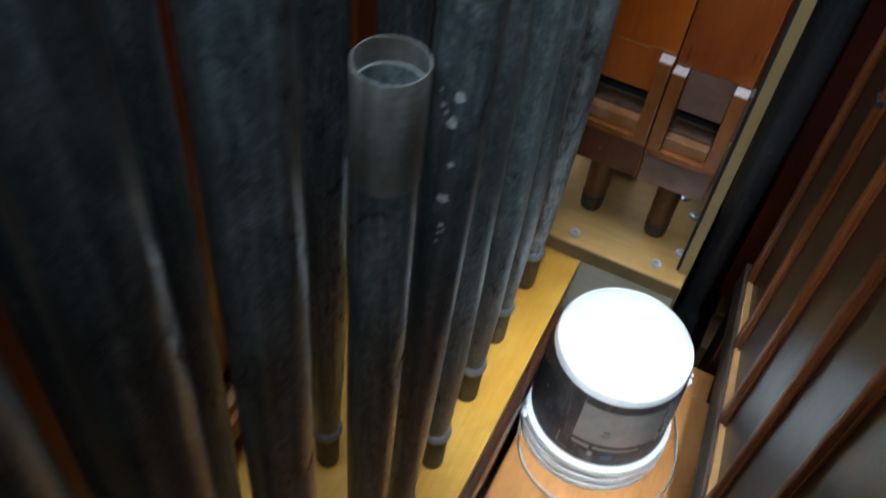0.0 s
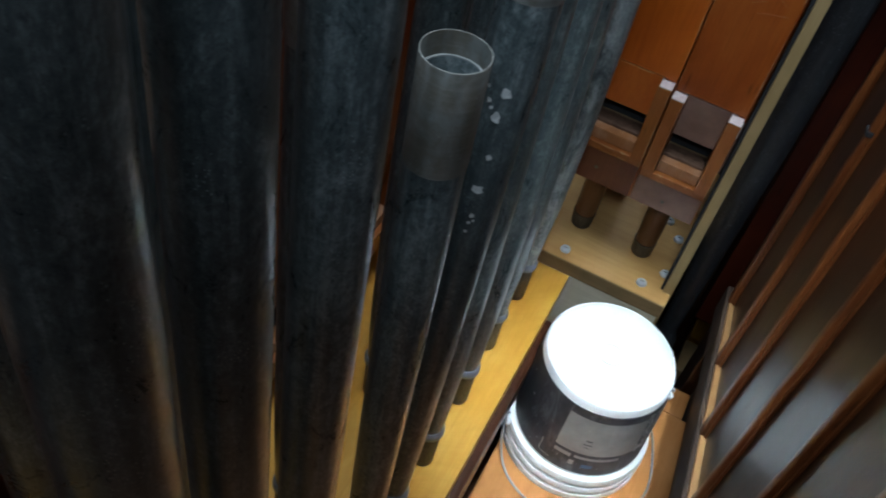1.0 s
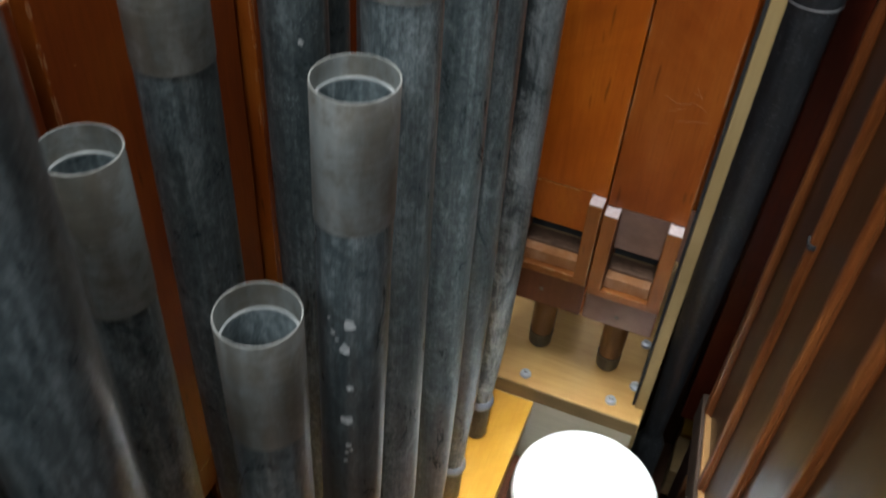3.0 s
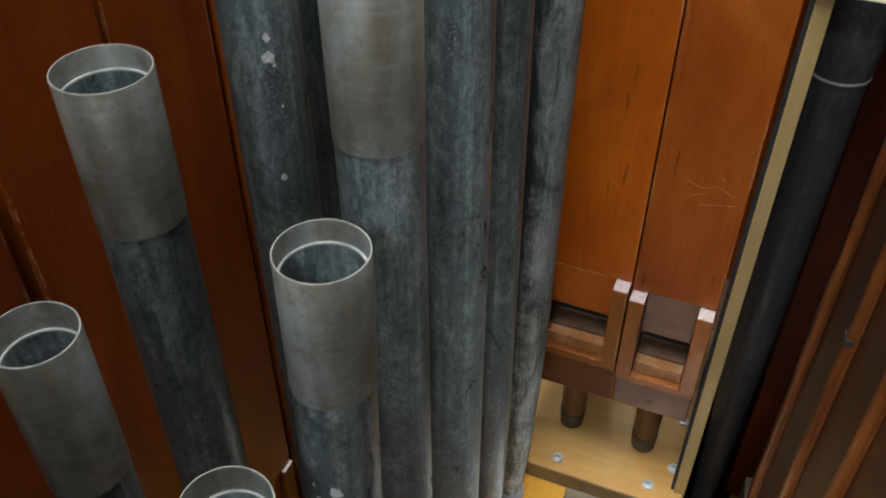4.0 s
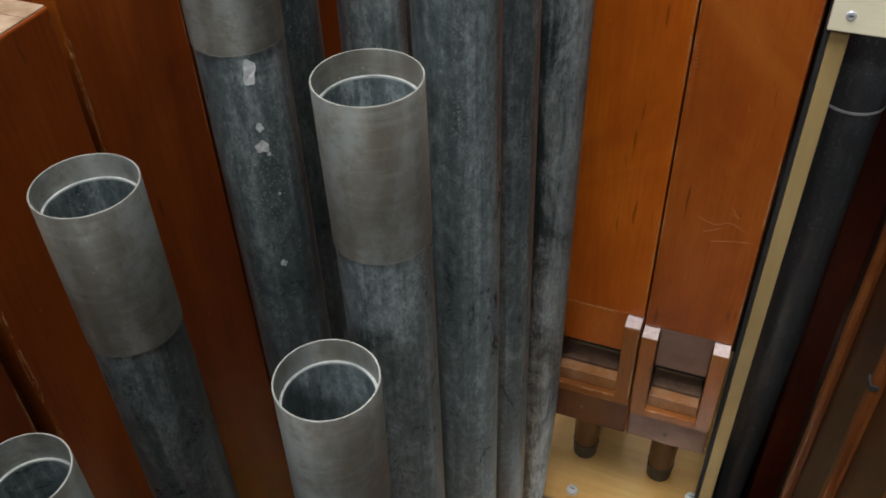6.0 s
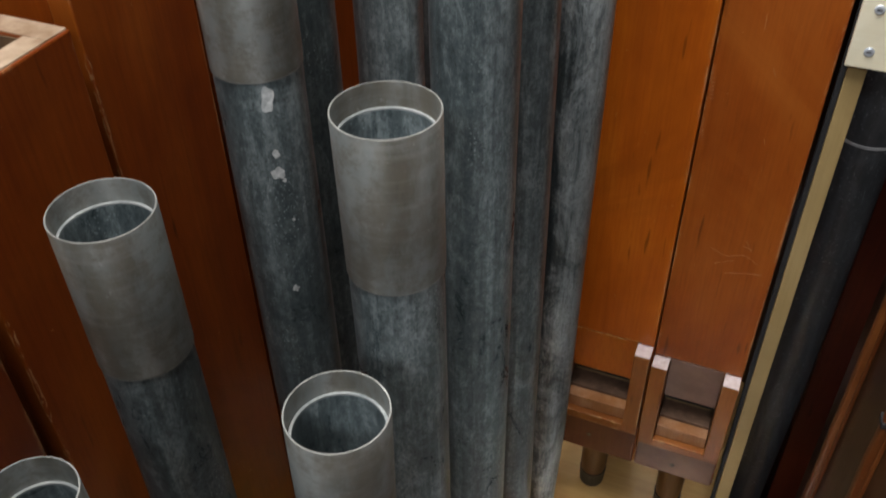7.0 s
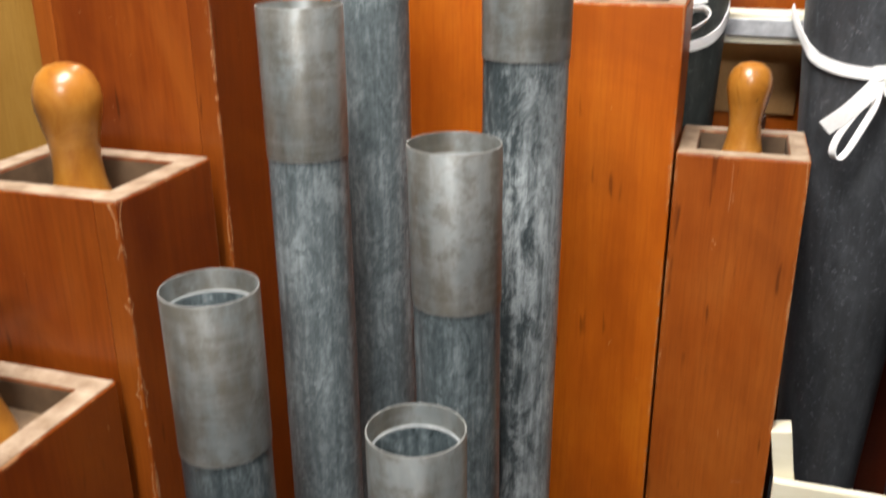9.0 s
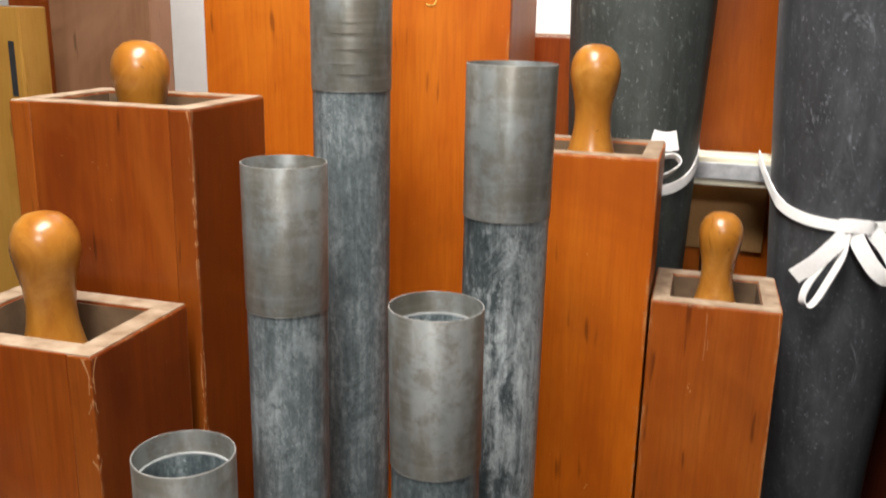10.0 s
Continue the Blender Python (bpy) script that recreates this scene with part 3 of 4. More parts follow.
# ---- metal pipes ----
def metal_pipe(x, y, top, low, dia, pale=False, spots=(), foot=None):
    """A cylindrical reed resonator with a tuning sleeve, on its boot; foot: where the boot stands if the pipe leans."""
    base = CHEST
    bx, by = foot or (x, y)
    p = thing("metal_organ_pipe", (bx, by, base), ("dark grey tarnished", "pale oxidised patchy", "blue-grey speckled")[int(pale)] + " cylindrical metal organ pipe with a zinc tuning sleeve", "organ pipe", "metal organ pipes")
    R = dia / 2
    r = R * 0.957
    h, t = top - base, 0.0009
    hb = h - (0.019 if dia < 0.0505 else 0.014)
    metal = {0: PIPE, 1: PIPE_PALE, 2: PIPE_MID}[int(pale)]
    part("boot", lathe([(0, 0), (0.0150, 0), (0.0162, 0.004), (0.0170, 0.074), (0.0166, 0.078), (0, 0.078)], 28), BOOT, p, "dark metal boot", True)
    part("block", lathe([(0.012, 0.078), (0.0198, 0.079), (0.0208, 0.083), (0.0205, 0.089), (0.0178, 0.094), (0, 0.094)], 28), LEAD, p, "grey lead block", True)
    inner = hb - 0.45
    lean = Matrix.Identity(4)
    lean[0][2], lean[1][2] = (x - bx) / (h - 0.09), (y - by) / (h - 0.09)
    lean = Matrix.Translation((0, 0, 0.09)) @ lean @ Matrix.Translation((0, 0, -0.09))

    def leaning(bm):
        bm.transform(lean)
        return bm

    part("resonator", leaning(lathe([(0.0166, 0.090), (0.0170, 0.100), (0.55 * r + 0.0078, 0.22), (0.97 * r, 0.40), (r, 0.60 * h), (r, hb - 0.001)], 44, wobble=0.004)), metal, p, smooth=True)
    part("inner_wall", leaning(lathe([(r, hb - 0.001), (r - 0.0004, hb), (r - 0.0018, hb), (r - 0.0020, hb - 0.001), (r - 0.0020, inner), (0, inner)], 44, slot=[0, 0, 0, 1, 1])), [BRIGHT, metal], p, "bright cut rim inside the sleeve", True)
    low -= base
    tube_wall = [(R * 0.985 - t, low + 0.0006), (R * 0.985, low), (R * 0.9853, low + 0.0006), (R * 0.99, low + 0.03), (R, h - 0.0004), (R - 0.0002, h), (R - t, h), (R - t - 0.0002, h - 0.0009), (R * 0.985 - t, low + 0.0006)]
    part("sleeve", leaning(lathe(tube_wall, 52, wobble=0.004, slot=[1, 1, 0, 0, 1, 1, 0, 0])), [SLEEVE, SLEEVE_EDGE], p, "smooth grey zinc tuning sleeve with its edge highlight coloured in", True)
    for ang, z, sx, sz in spots:
        bm = bmesh.new()
        vs = []
        rnd = random.Random(int(z * 1000))
        lobes = [(rnd.uniform(0.03, 0.13), rnd.uniform(0, 6.28)) for _ in range(4)]
        for i in range(28):
            q = 2 * math.pi * i / 28
            k = 0.95 + sum(size * math.sin((n + 2) * q + off) for n, (size, off) in enumerate(lobes))
            aa = math.radians(ang) + k * sx * math.cos(q) / r
            vs.append(bm.verts.new(((r + 0.0005) * math.cos(aa), (r + 0.0005) * math.sin(aa), z - base + k * sz * math.sin(q))))
        bm.faces.new(vs)
        bm.normal_update()
        part("paint_spot", leaning(bm), SPLASH, p, "dried white paint splash")
    return p


SPOTS_R2 = [(-70, 1.093, 0.0042, 0.0050), (-77, 1.069, 0.0040, 0.0050), (-69, 1.028, 0.0026, 0.0032), (-74, 0.991, 0.0052, 0.0046), (-71, 0.960, 0.0022, 0.003), (-74, 0.951, 0.0016, 0.0022),
            (-66, 0.954, 0.0014, 0.0018), (-76, 0.940, 0.0016, 0.002), (-97, 1.083, 0.0020, 0.0026), (-90, 1.077, 0.0014, 0.0018), (-104, 1.095, 0.001, 0.002)]
SPOTS_L3 = [(-49, 1.325, 0.0040, 0.0085), (-49, 1.288, 0.0024, 0.0030), (-50, 1.274, 0.0042, 0.0046), (-43, 1.268, 0.0012, 0.0016), (-51, 1.18, 0.0022, 0.0030), (-39, 1.237, 0.001, 0.0015)]
for spec in (
    (-0.1943, 0.3937, 1.160, 1.067, 0.0502, False, (), (-0.187, 0.380)), (-0.1782, 0.4852, 1.264, 1.170, 0.0507, False, SPOTS_R2, (-0.188, 0.476)), (-0.1946, 0.585, 1.365, 1.269, 0.0548, False, (), (-0.189, 0.585)),
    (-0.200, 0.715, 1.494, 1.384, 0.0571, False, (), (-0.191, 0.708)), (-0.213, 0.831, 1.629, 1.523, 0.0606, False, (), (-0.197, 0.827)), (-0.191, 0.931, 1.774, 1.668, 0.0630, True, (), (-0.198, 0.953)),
    (-0.311, 0.412, 1.222, 1.108, 0.0484), (-0.3205, 0.516, 1.319, 1.222, 0.0542), (-0.3096, 0.6485, 1.4335, 1.336, 0.0548, False, SPOTS_L3),
    (-0.337, 0.734, 1.5555, 1.447, 0.0597), (-0.335, 0.8715, 1.706, 1.603, 0.0591, 2), (-0.336, 1.000, 1.860, 1.745, 0.0650, 2),
    (-0.2033, 0.260, 1.580, 1.470, 0.0543), (-0.211, 0.161, 1.560, 1.450, 0.0555), (-0.212, 0.076, 1.505, 1.398, 0.0612), (-0.330, 0.118, 1.520, 1.410, 0.0640),
    (-0.322, 0.302, 1.600, 1.490, 0.0555), (-0.326, 0.212, 1.580, 1.470, 0.0575),
):
    made = metal_pipe(*spec)
    if spec[:2] == (-0.336, 1.000):
        # dark rubbed lines round the tallest sleeve
        R = spec[4] / 2 + 0.0003
        for z, a0, a1, thick in ((1.797, -88, -52, 0.0010), (1.789, -100, -48, 0.0016), (1.777, -96, -44, 0.0013), (1.766, -104, -60, 0.0009), (1.758, -90, -40, 0.0017)):
            bm = bmesh.new()
            rows = [[bm.verts.new((R * math.cos(radians(a0 + (a1 - a0) * i / 12)), R * math.sin(radians(a0 + (a1 - a0) * i / 12)), z - CHEST + k * 0.6 * thick * math.sin(math.pi * (i + 0.3) / 12.6))) for i in range(13)] for k in (-0.5, 0.5)]
            for i in range(12):
                bm.faces.new((rows[0][i], rows[0][i + 1], rows[1][i + 1], rows[1][i]))
            part("scuff", bm, BOOT, made, "dark rubbed line on the sleeve", True)


# ---- wooden stopped pipes ----
def handle_profile(r, h):
    return [(1.45 * r, -0.03), (1.32 * r, -0.012), (1.10 * r, 0.06 * h), (0.89 * r, 0.19 * h), (0.76 * r, 0.31 * h), (0.715 * r, 0.42 * h), (0.76 * r, 0.53 * h), (0.89 * r, 0.65 * h),
            (0.985 * r, 0.745 * h), (1.00 * r, 0.79 * h), (0.96 * r, 0.86 * h), (0.81 * r, 0.93 * h), (0.54 * r, 0.98 * h), (0.22 * r, 0.998 * h), (0, h)]


def worn_corner(pipe, x, y, z0, z1, sx, seed, wide=1.0):
    """Rubbed bare wood along an upright front corner: ragged, widest at the top; sx: the way outwards."""
    rnd, bm = random.Random(seed), bmesh.new()
    n = int((z1 - z0) / 0.0035)
    drift = [rnd.uniform(-1, 1) for _ in range(n // 6 + 3)]
    last = None
    for i in range(n + 1):
        z = z0 + (z1 - z0) * i / n
        k, f = divmod(i / 6, 1)
        w = 0.15 + 0.9 * ((1 - f) * drift[int(k)] + f * drift[int(k) + 1]) + rnd.uniform(-0.5, 0.6) + (rnd.random() < 0.05) * rnd.uniform(0.8, 2.2) + 3.4 * math.exp((z - z1) / 0.010)
        w *= 0.0008 * wide
        w = max(w, 0.00003)
        e = 0.0016 * min(1.0, w / 0.0004)
        v = rnd.uniform(0.5, 1.1) * w
        row = [bm.verts.new(q) for q in ((x - sx * (0.0004 + 0.75 * e + w), y + 0.00045 - 0.39 * e, z), (x - sx * 0.00045, y + 0.00045, z), (x - sx * (0.00045 - 0.39 * e), y + 0.0004 + 0.75 * e + v, z))]
        if last:
            for a in (0, 1):
                bm.faces.new((last[a], last[a + 1], row[a + 1], row[a]))
        last = row
    part("worn_corner", bm, SCRATCHED, pipe, "rubbed pale bare wood along the corner")


def nicks(pipe, x, y, z1, reach, count, seed):
    """Small pale chips knocked out of an upright corner, most of them near its top."""
    rnd = random.Random(seed)
    for i in range(count):
        z, r = z1 - 0.004 - reach * rnd.random() ** 1.4, rnd.uniform(0.0005, 0.0014)
        bm = bmesh.new()
        bmesh.ops.create_icosphere(bm, subdivisions=1, radius=r)
        slip = rnd.choice((0.0, 0.0, 0.003, 0.008)) * rnd.random()
        for q in bm.verts:
            q.co = Vector((q.co.x * 0.6 + x - 0.0006 - slip, q.co.y * 0.6 + y + 0.0004, q.co.z * rnd.uniform(1.5, 2.6) + z))
        part("nick", bm, SCRATCHED, pipe, "small pale nick on the corner")


def wooden_pipe(x0, x1, y0, y1, foot, top, material, label, handle=None, mouth=None, wall=0.016, block=None, lift=0.0, ears=0.0193, group="stopped wooden pipes", lap=False):
    """A square stopped pipe of four boards; mouth 's' (facing -y) or 'e' (facing +x); handle: (radius, height)."""
    cx, cy = (x0 + x1) / 2, (y0 + y1) / 2
    p = thing("wooden_organ_pipe", (cx, cy, foot), label, "organ pipe", group)
    w, d = (x1 - x0) / 2, (y1 - y0) / 2
    bot, h = 0.161 + min(lift, 0), top - foot
    lip = 0.389 + lift
    if mouth is None:
        lip = bot
    south0 = lip if mouth == "s" else bot
    east0 = lip if mouth == "e" else bot
    sides = {RED: RED_SHADED_SIDE, RED_FRONT: RED_SHADED_SIDE, ORANGE: ORANGE_SIDE}.get(material, material)
    if lap:
        # the side boards run past the front and back boards and show their edges there
        part("front_board", box(-w + wall, w - wall, -d + 0.0003, -d + wall, south0, h, 0.0008), RED_INSET, p)
        part("back_board", box(-w + wall + 0.0003, w - wall - 0.0003, d - wall, d, bot, h, 0.0008), RED_INSET, p)
        for x0, x1, low in ((-w, -w + wall, bot), (w - wall, w, east0)):
            bm = box(x0, x1, -d, d, low, h - 0.0002, 0.0018)
            for f in bm.faces:
                # faces turned to -y take the lighter, lit copy
                f.material_index = int(f.normal.y < -0.6)
            part("side_board", bm, [sides, LAPPED_LIT], p)
    else:
        part("front_board", box(-w, w, -d, -d + wall, south0, h, 0.0018), material, p)
        part("back_board", box(-w, w, d - wall, d, bot, h, 0.0018), material, p)
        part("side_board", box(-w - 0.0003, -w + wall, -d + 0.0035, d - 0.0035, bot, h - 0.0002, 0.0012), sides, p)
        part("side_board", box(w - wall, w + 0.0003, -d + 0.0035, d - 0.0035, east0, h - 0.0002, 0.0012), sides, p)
    rim = bmesh.new()
    for a in ((-w + 0.0012, w - 0.0012, -d + 0.0012, -d + wall - 0.0004), (-w + 0.0012, w - 0.0012, d - wall + 0.0004, d - 0.0012),
              (-w + 0.0012, -w + wall - 0.0004, -d + wall, d - wall), (w - wall + 0.0004, w - 0.0012, -d + wall, d - wall)):
        box(*a, h - 0.001, h + 0.0008, 0.0004, rim)
    part("rubbed_rim", rim, ENDGRAIN, p, "pale rubbed end grain round the top")
    # thin linings, darker brown than the boards they cover
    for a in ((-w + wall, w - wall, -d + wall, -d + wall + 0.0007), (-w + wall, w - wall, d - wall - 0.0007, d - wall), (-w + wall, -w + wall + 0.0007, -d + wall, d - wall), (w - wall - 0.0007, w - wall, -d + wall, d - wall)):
        part("inner_face", box(*a, h - 0.13, h - 0.002, 0), INSIDE, p, "dark brown lining inside the pipe top")
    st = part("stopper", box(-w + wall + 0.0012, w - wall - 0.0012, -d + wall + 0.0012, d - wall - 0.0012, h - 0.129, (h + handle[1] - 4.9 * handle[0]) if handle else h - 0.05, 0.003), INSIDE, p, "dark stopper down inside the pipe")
    if handle:
        r, hh, ox = handle
        part("handle", lathe([(a, b + h + hh - 5.0 * r) for a, b in handle_profile(r, 5.0 * r)], 36, cx=ox), HANDLE, st, "turned honey-brown wooden stopper handle", True)
    fy = 0.014 if mouth == "s" else 0.0
    ft = part("foot", lathe([(0.0185, 0.030), (0.0197, 0.24 * bot), (0.0205, 0.5 * bot), (0.0205, bot), (0, bot)], 28, cy=fy), FOOTWOOD, p, "dark turned wooden foot", True)
    part("foot_tip", lathe([(0, -0.002), (0.0165, -0.002), (0.0188, 0.003), (0.0203, 0.0300), (0.0208, 0.0315), (0.0150, 0.0320)], 28, cy=fy), BOOT, ft, "blackened foot tip", True)
    if mouth:
        # built facing -y, half width u, front plane at -v
        u, v = (w, d) if mouth == "s" else (d, w)
        turn = Matrix.Identity(4) if mouth == "s" else Matrix.Rotation(radians(90), 4, "Z")

        def piece(name, bm, mat, lab=""):
            bm.transform(turn)
            return part(name, bm, mat, p, lab)

        ear, k = 0.021, lift
        piece("block", box(-u + 0.001, u - 0.001, -v + 0.0005, v - wall - 0.002, bot, 0.226 + k, 0.002), block or BLOCK, "dull pinkish brown lower block")
        bm = lathe([(0.0026, 0), (0.0034, 0.0005), (0.0028, 0.0010), (0, 0.0004)], 14)
        bm.transform(Matrix.Translation((-0.002, -v, 0.183 + k)) @ Matrix.Rotation(radians(90), 4, "X"))
        piece("screw", bm, BOOT)
        for s in (-1, 1):
            a, b = sorted((s * u, s * (u - ear)))
            piece("ear", box(a + 0.0005, b - 0.0005, -v - ears, -v + 0.012, 0.2405 + k, 0.384 + k, 0.0012), LIP, "side strip beside the pipe mouth")
            piece("ear_end", box(a + 0.0008, b - 0.0008, -v - ears + 0.0003, -v + 0.0060, 0.3842 + k, 0.3855 + k, 0.0003), PINK, "pale pink end grain on the mouth strip")
        piece("lower_strip", box(-u + 0.0005, u - 0.0005, -v - 0.013, -v + 0.010, 0.2265 + k, 0.240 + k, 0.0012), LIP)
        piece("lower_lip", box(-u + ear + 0.0005, u - ear - 0.0005, -v - 0.004, -v + 0.013, 0.2405 + k, 0.262 + k, 0.0015), WORNLIP, "worn orange lower lip")
        piece("ledge_arris", box(-u + ear + 0.001, u - ear - 0.001, -v + 0.0425, -v + 0.0450, 0.2661 + k, 0.2672 + k, 0.0004), LIPBROWN, "pale rubbed back edge of the ledge")
        piece("lip_ledge", box(-u + ear + 0.0005, u - ear - 0.0005, -v + 0.0133, -v + 0.045, 0.2405 + k, 0.2660 + k, 0.001), LEDGE, "dusty ledge inside the mouth")
        bm = box(-u + ear + 0.0005, u - ear - 0.0005, -v + 0.0003, -v + wall, 0.308 + k, lip - 0.0005, 0)
        for q in bm.verts:
            if q.co.z < 0.33 + k and q.co.y < -v + 0.01:
                q.co.y += 0.011
        piece("upper_lip", bm, (ORANGE if material is ORANGE else RED_FRONT) if block else BLOCK, "sloping upper lip over the dark mouth")
        for s in (-1, 1):
            a, b = sorted((s * u, s * (u - ear)))
            piece("cheek", box(a + 0.0006, b - 0.0006, -v + 0.013, -v + wall + 0.004, 0.227 + k, lip - 0.0008, 0), material)
        # black sheet that gives the mouth its inner shade
        piece("windway", box(-u + ear + 0.001, u - ear - 0.001, -v + 0.0455, -v + 0.050, 0.23 + k, lip, 0), BLACK)
    return p


red_front = wooden_pipe(-0.0915, 0.0180, 1.087, 1.195, FAR, 1.566, RED_FRONT, "red-brown varnished square wooden pipe with a stopper handle", (0.0195, 0.072, 0.0), "s")
orange_front = wooden_pipe(-0.2220, -0.0937, 1.087, 1.200, FAR, 1.690, ORANGE, "orange varnished square wooden pipe with a stopper handle", (0.0225, 0.091, -0.0005), "s", block=BLOCK_DARK, lift=0.011)
for line in (((-0.054, 0.932), (-0.035, 0.925), (-0.018, 0.931), (-0.001, 0.923)), ((-0.019, 0.952), (-0.011, 0.939)), ((-0.034, 0.900), (-0.012, 0.906), (0.007, 0.9095)), ((-0.0275, 1.084), (-0.0255, 1.077)), ((-0.0432, 1.560), (-0.0428, 1.536), (-0.0430, 1.516)), ((-0.0405, 1.5345), (-0.0402, 1.5255)), ((-0.030, 1.300), (-0.0295, 1.291)), ((-0.012, 1.2445), (-0.004, 1.2455)), ((-0.052, 1.215), (-0.0508, 1.198)),
             ((-0.035, 1.162), (-0.031, 1.153)), ((-0.046, 0.911), (-0.027, 0.921)), ((-0.021, 0.9445), (-0.010, 0.9407)), *(((-0.090 + 0.0004 * i, 1.140 - 0.0045 * i), (-0.086 + 0.0004 * i, 1.1405 - 0.0045 * i)) for i in range(6)),
             *(((-0.0895, 1.079 - 0.0042 * i), (-0.0865, 1.0795 - 0.0042 * i)) for i in range(3))):
    part("scratch", tube(smooth_line([Vector((x - (-0.0915 + 0.0180) / 2, 1.087 - 0.0002 - (1.087 + 1.195) / 2, z - FAR)) for x, z in line], 4), 0.00021, 5), SCRATCHED, red_front, "pale scratch in the varnish")
worn_corner(red_front, 0.05475, -0.054, 0.42, 1.566 - FAR - 0.001, 1, 5, 0.5)
worn_corner(orange_front, 0.06415, -0.0565, 0.42, 1.690 - FAR - 0.001, 1, 7, 0.3)
nicks(red_front, 0.05475, -0.054, 1.566 - FAR, 0.75, 14, 41)
nicks(orange_front, 0.06415, -0.0565, 1.690 - FAR, 0.85, 16, 42)
LEFT_ROW = ((0.912, 1.032, 1.732, 0.162, (0.0235, 0.047, 0.0)), (0.777, 0.893, 1.586, 0.150, (0.0240, 0.079, 0.0)), (0.648, 0.765, 1.457, 0.145, (0.023, 0.09, 0.0)),
            (0.515, 0.632, 1.343, 0.14, (0.022, 0.085, 0.0)), (0.388, 0.502, 1.240, 0.135, (0.021, 0.08, 0.0)), (0.262, 0.376, 1.150, 0.13, (0.020, 0.08, 0.0)),
            (0.140, 0.250, 1.070, 0.125, (0.020, 0.08, 0.0)), (0.020, 0.128, 1.000, 0.12, (0.019, 0.08, 0.0)), (-0.095, 0.010, 0.94, 0.115, (0.019, 0.08, 0.0)))
for y0, y1, z, width, knob in LEFT_ROW:
    face = -0.441 if abs(z - 1.457) < 0.001 else -0.430
    left_pipe = wooden_pipe(face - width, face, y0, y1, CHEST, z, RED, "red-brown varnished square wooden pipe with a domed stopper handle", knob, "e", wall=0.019, block=RED, lift=-0.115, ears=0.004, lap=True)
    if z > 1.2:
        worn_corner(left_pipe, width / 2, -(y1 - y0) / 2, max(0.2, z - CHEST - 0.62), z - CHEST - 0.001, 1, int(z * 977), 2.2 if abs(z - 1.586) < 0.001 else 1.0)
    if z > 1.3:
        nicks(left_pipe, width / 2, -(y1 - y0) / 2, z - CHEST, 0.34, 12, int(z * 1000))
for x0, x1, y0, y1, z, mat, lab in (
    (-0.590, -0.440, 1.21, 1.35, 2.25, ORANGE, "tall orange varnished wooden pipe behind the metal pipes"),
    (-0.400, -0.252, 1.21, 1.352, 2.20, ORANGE, "tall orange varnished wooden pipe behind the metal pipes"),
    (-0.075, 0.035, 1.42, 1.50, 2.10, ORANGE, "tall orange varnished wooden pipe behind the black pipes"),
    (-0.330, -0.205, 1.42, 1.54, 1.778, RED, "red-brown open wooden pipe behind the black pipes"),
    (-0.909, -0.756, 1.36, 1.41, 2.15, BROWN, "dull brown unvarnished tall wooden pipe"),
    (-1.060, -0.975, 1.46, 1.56, 2.15, RED, "red-brown tall wooden pipe at the back"),
    (-1.060, -0.857, 1.24, 1.29, 1.800, OCHRE, "ochre pine tuning-slotted wooden pipe"),
):
    tall = wooden_pipe(x0, x1, y0, y1, FAR, z, mat, lab, group="tall wooden pipes")
    if x0 == -0.400:
        part("chalk_mark", tube(smooth_line([Vector((px + 0.326, -0.0713, pz - FAR)) for px, pz in ((-0.331, 1.822), (-0.3285, 1.8165), (-0.330, 1.8125), (-0.3345, 1.8112), (-0.3385, 1.8125))], 4), 0.0007, 6), CHALK, tall, "small yellow chalk hook")
    if mat is OCHRE:
        # board is uncut: the slot's inner shade is a black sliver on it
        part("tuning_slot", box(0.084, 0.0925, -0.0254, -0.0249, z - FAR - 0.106, z - FAR - 0.040, 0), BLACK, tall, "narrow black sliver for the shaded tuning slot")
wooden_pipe(0.122, 0.250, 1.300, 1.40, -0.05, 2.2, DEEPRED, "dark red-brown tall wooden pipe beside the shutters", group="tall wooden pipes")
side_chest = thing("wind_chest", (0.2, 1.3, -0.2), "low dark chest under the dark wooden pipe", "wind chest")
part("body", box(-0.060, 0.10, -0.01, 0.085, 0.06, 0.148, 0.003), LIPBROWN, side_chest)
part("support", box(-0.04, 0.09, 0.0, 0.14, 0.0, 0.059, 0.003), DARKRED, side_chest)
# added panel that keeps the gap dark by hiding the rear wall
part("back_panel", box(-0.164, 0.6, 0.17, 0.19, 0.0, 2.4, 0.002), DARKRED, side_chest, "added dark panel that hides the bright rear wall")
part("ledge", box(-0.055, 0.03, 0.087, 0.150, 0.06, 0.160, 0.003), YELLOW, side_chest, "bare yellow wooden ledge")
far_chest = thing("wind_chest", (-0.5, 1.6, -0.2), "dark wind chest under the tall rear pipes", "wind chest")
part("body", box(-0.75, 0.52, -0.375, 0.1, 0, 0.2 + FAR - 0.002, 0.003), DARKRED, far_chest)


# ---- black conical reed pipes, tied to their rack ----
def reed_pipe(x, y, spec, label, paint=REED):
    p = thing("black_reed_pipe", (x, y, -0.2), label, "organ pipe", "black reed pipes")
    outer = [(r, z + 0.2) for z, r in spec]
    rt = outer[-1][0]
    part("resonator", lathe([(0.0, outer[0][1]), *outer, (rt - 0.002, outer[-1][1]), (rt - 0.012, outer[-1][1] - 0.1), (0, outer[-1][1] - 0.1)], 56), paint, p, smooth=True)
    return p


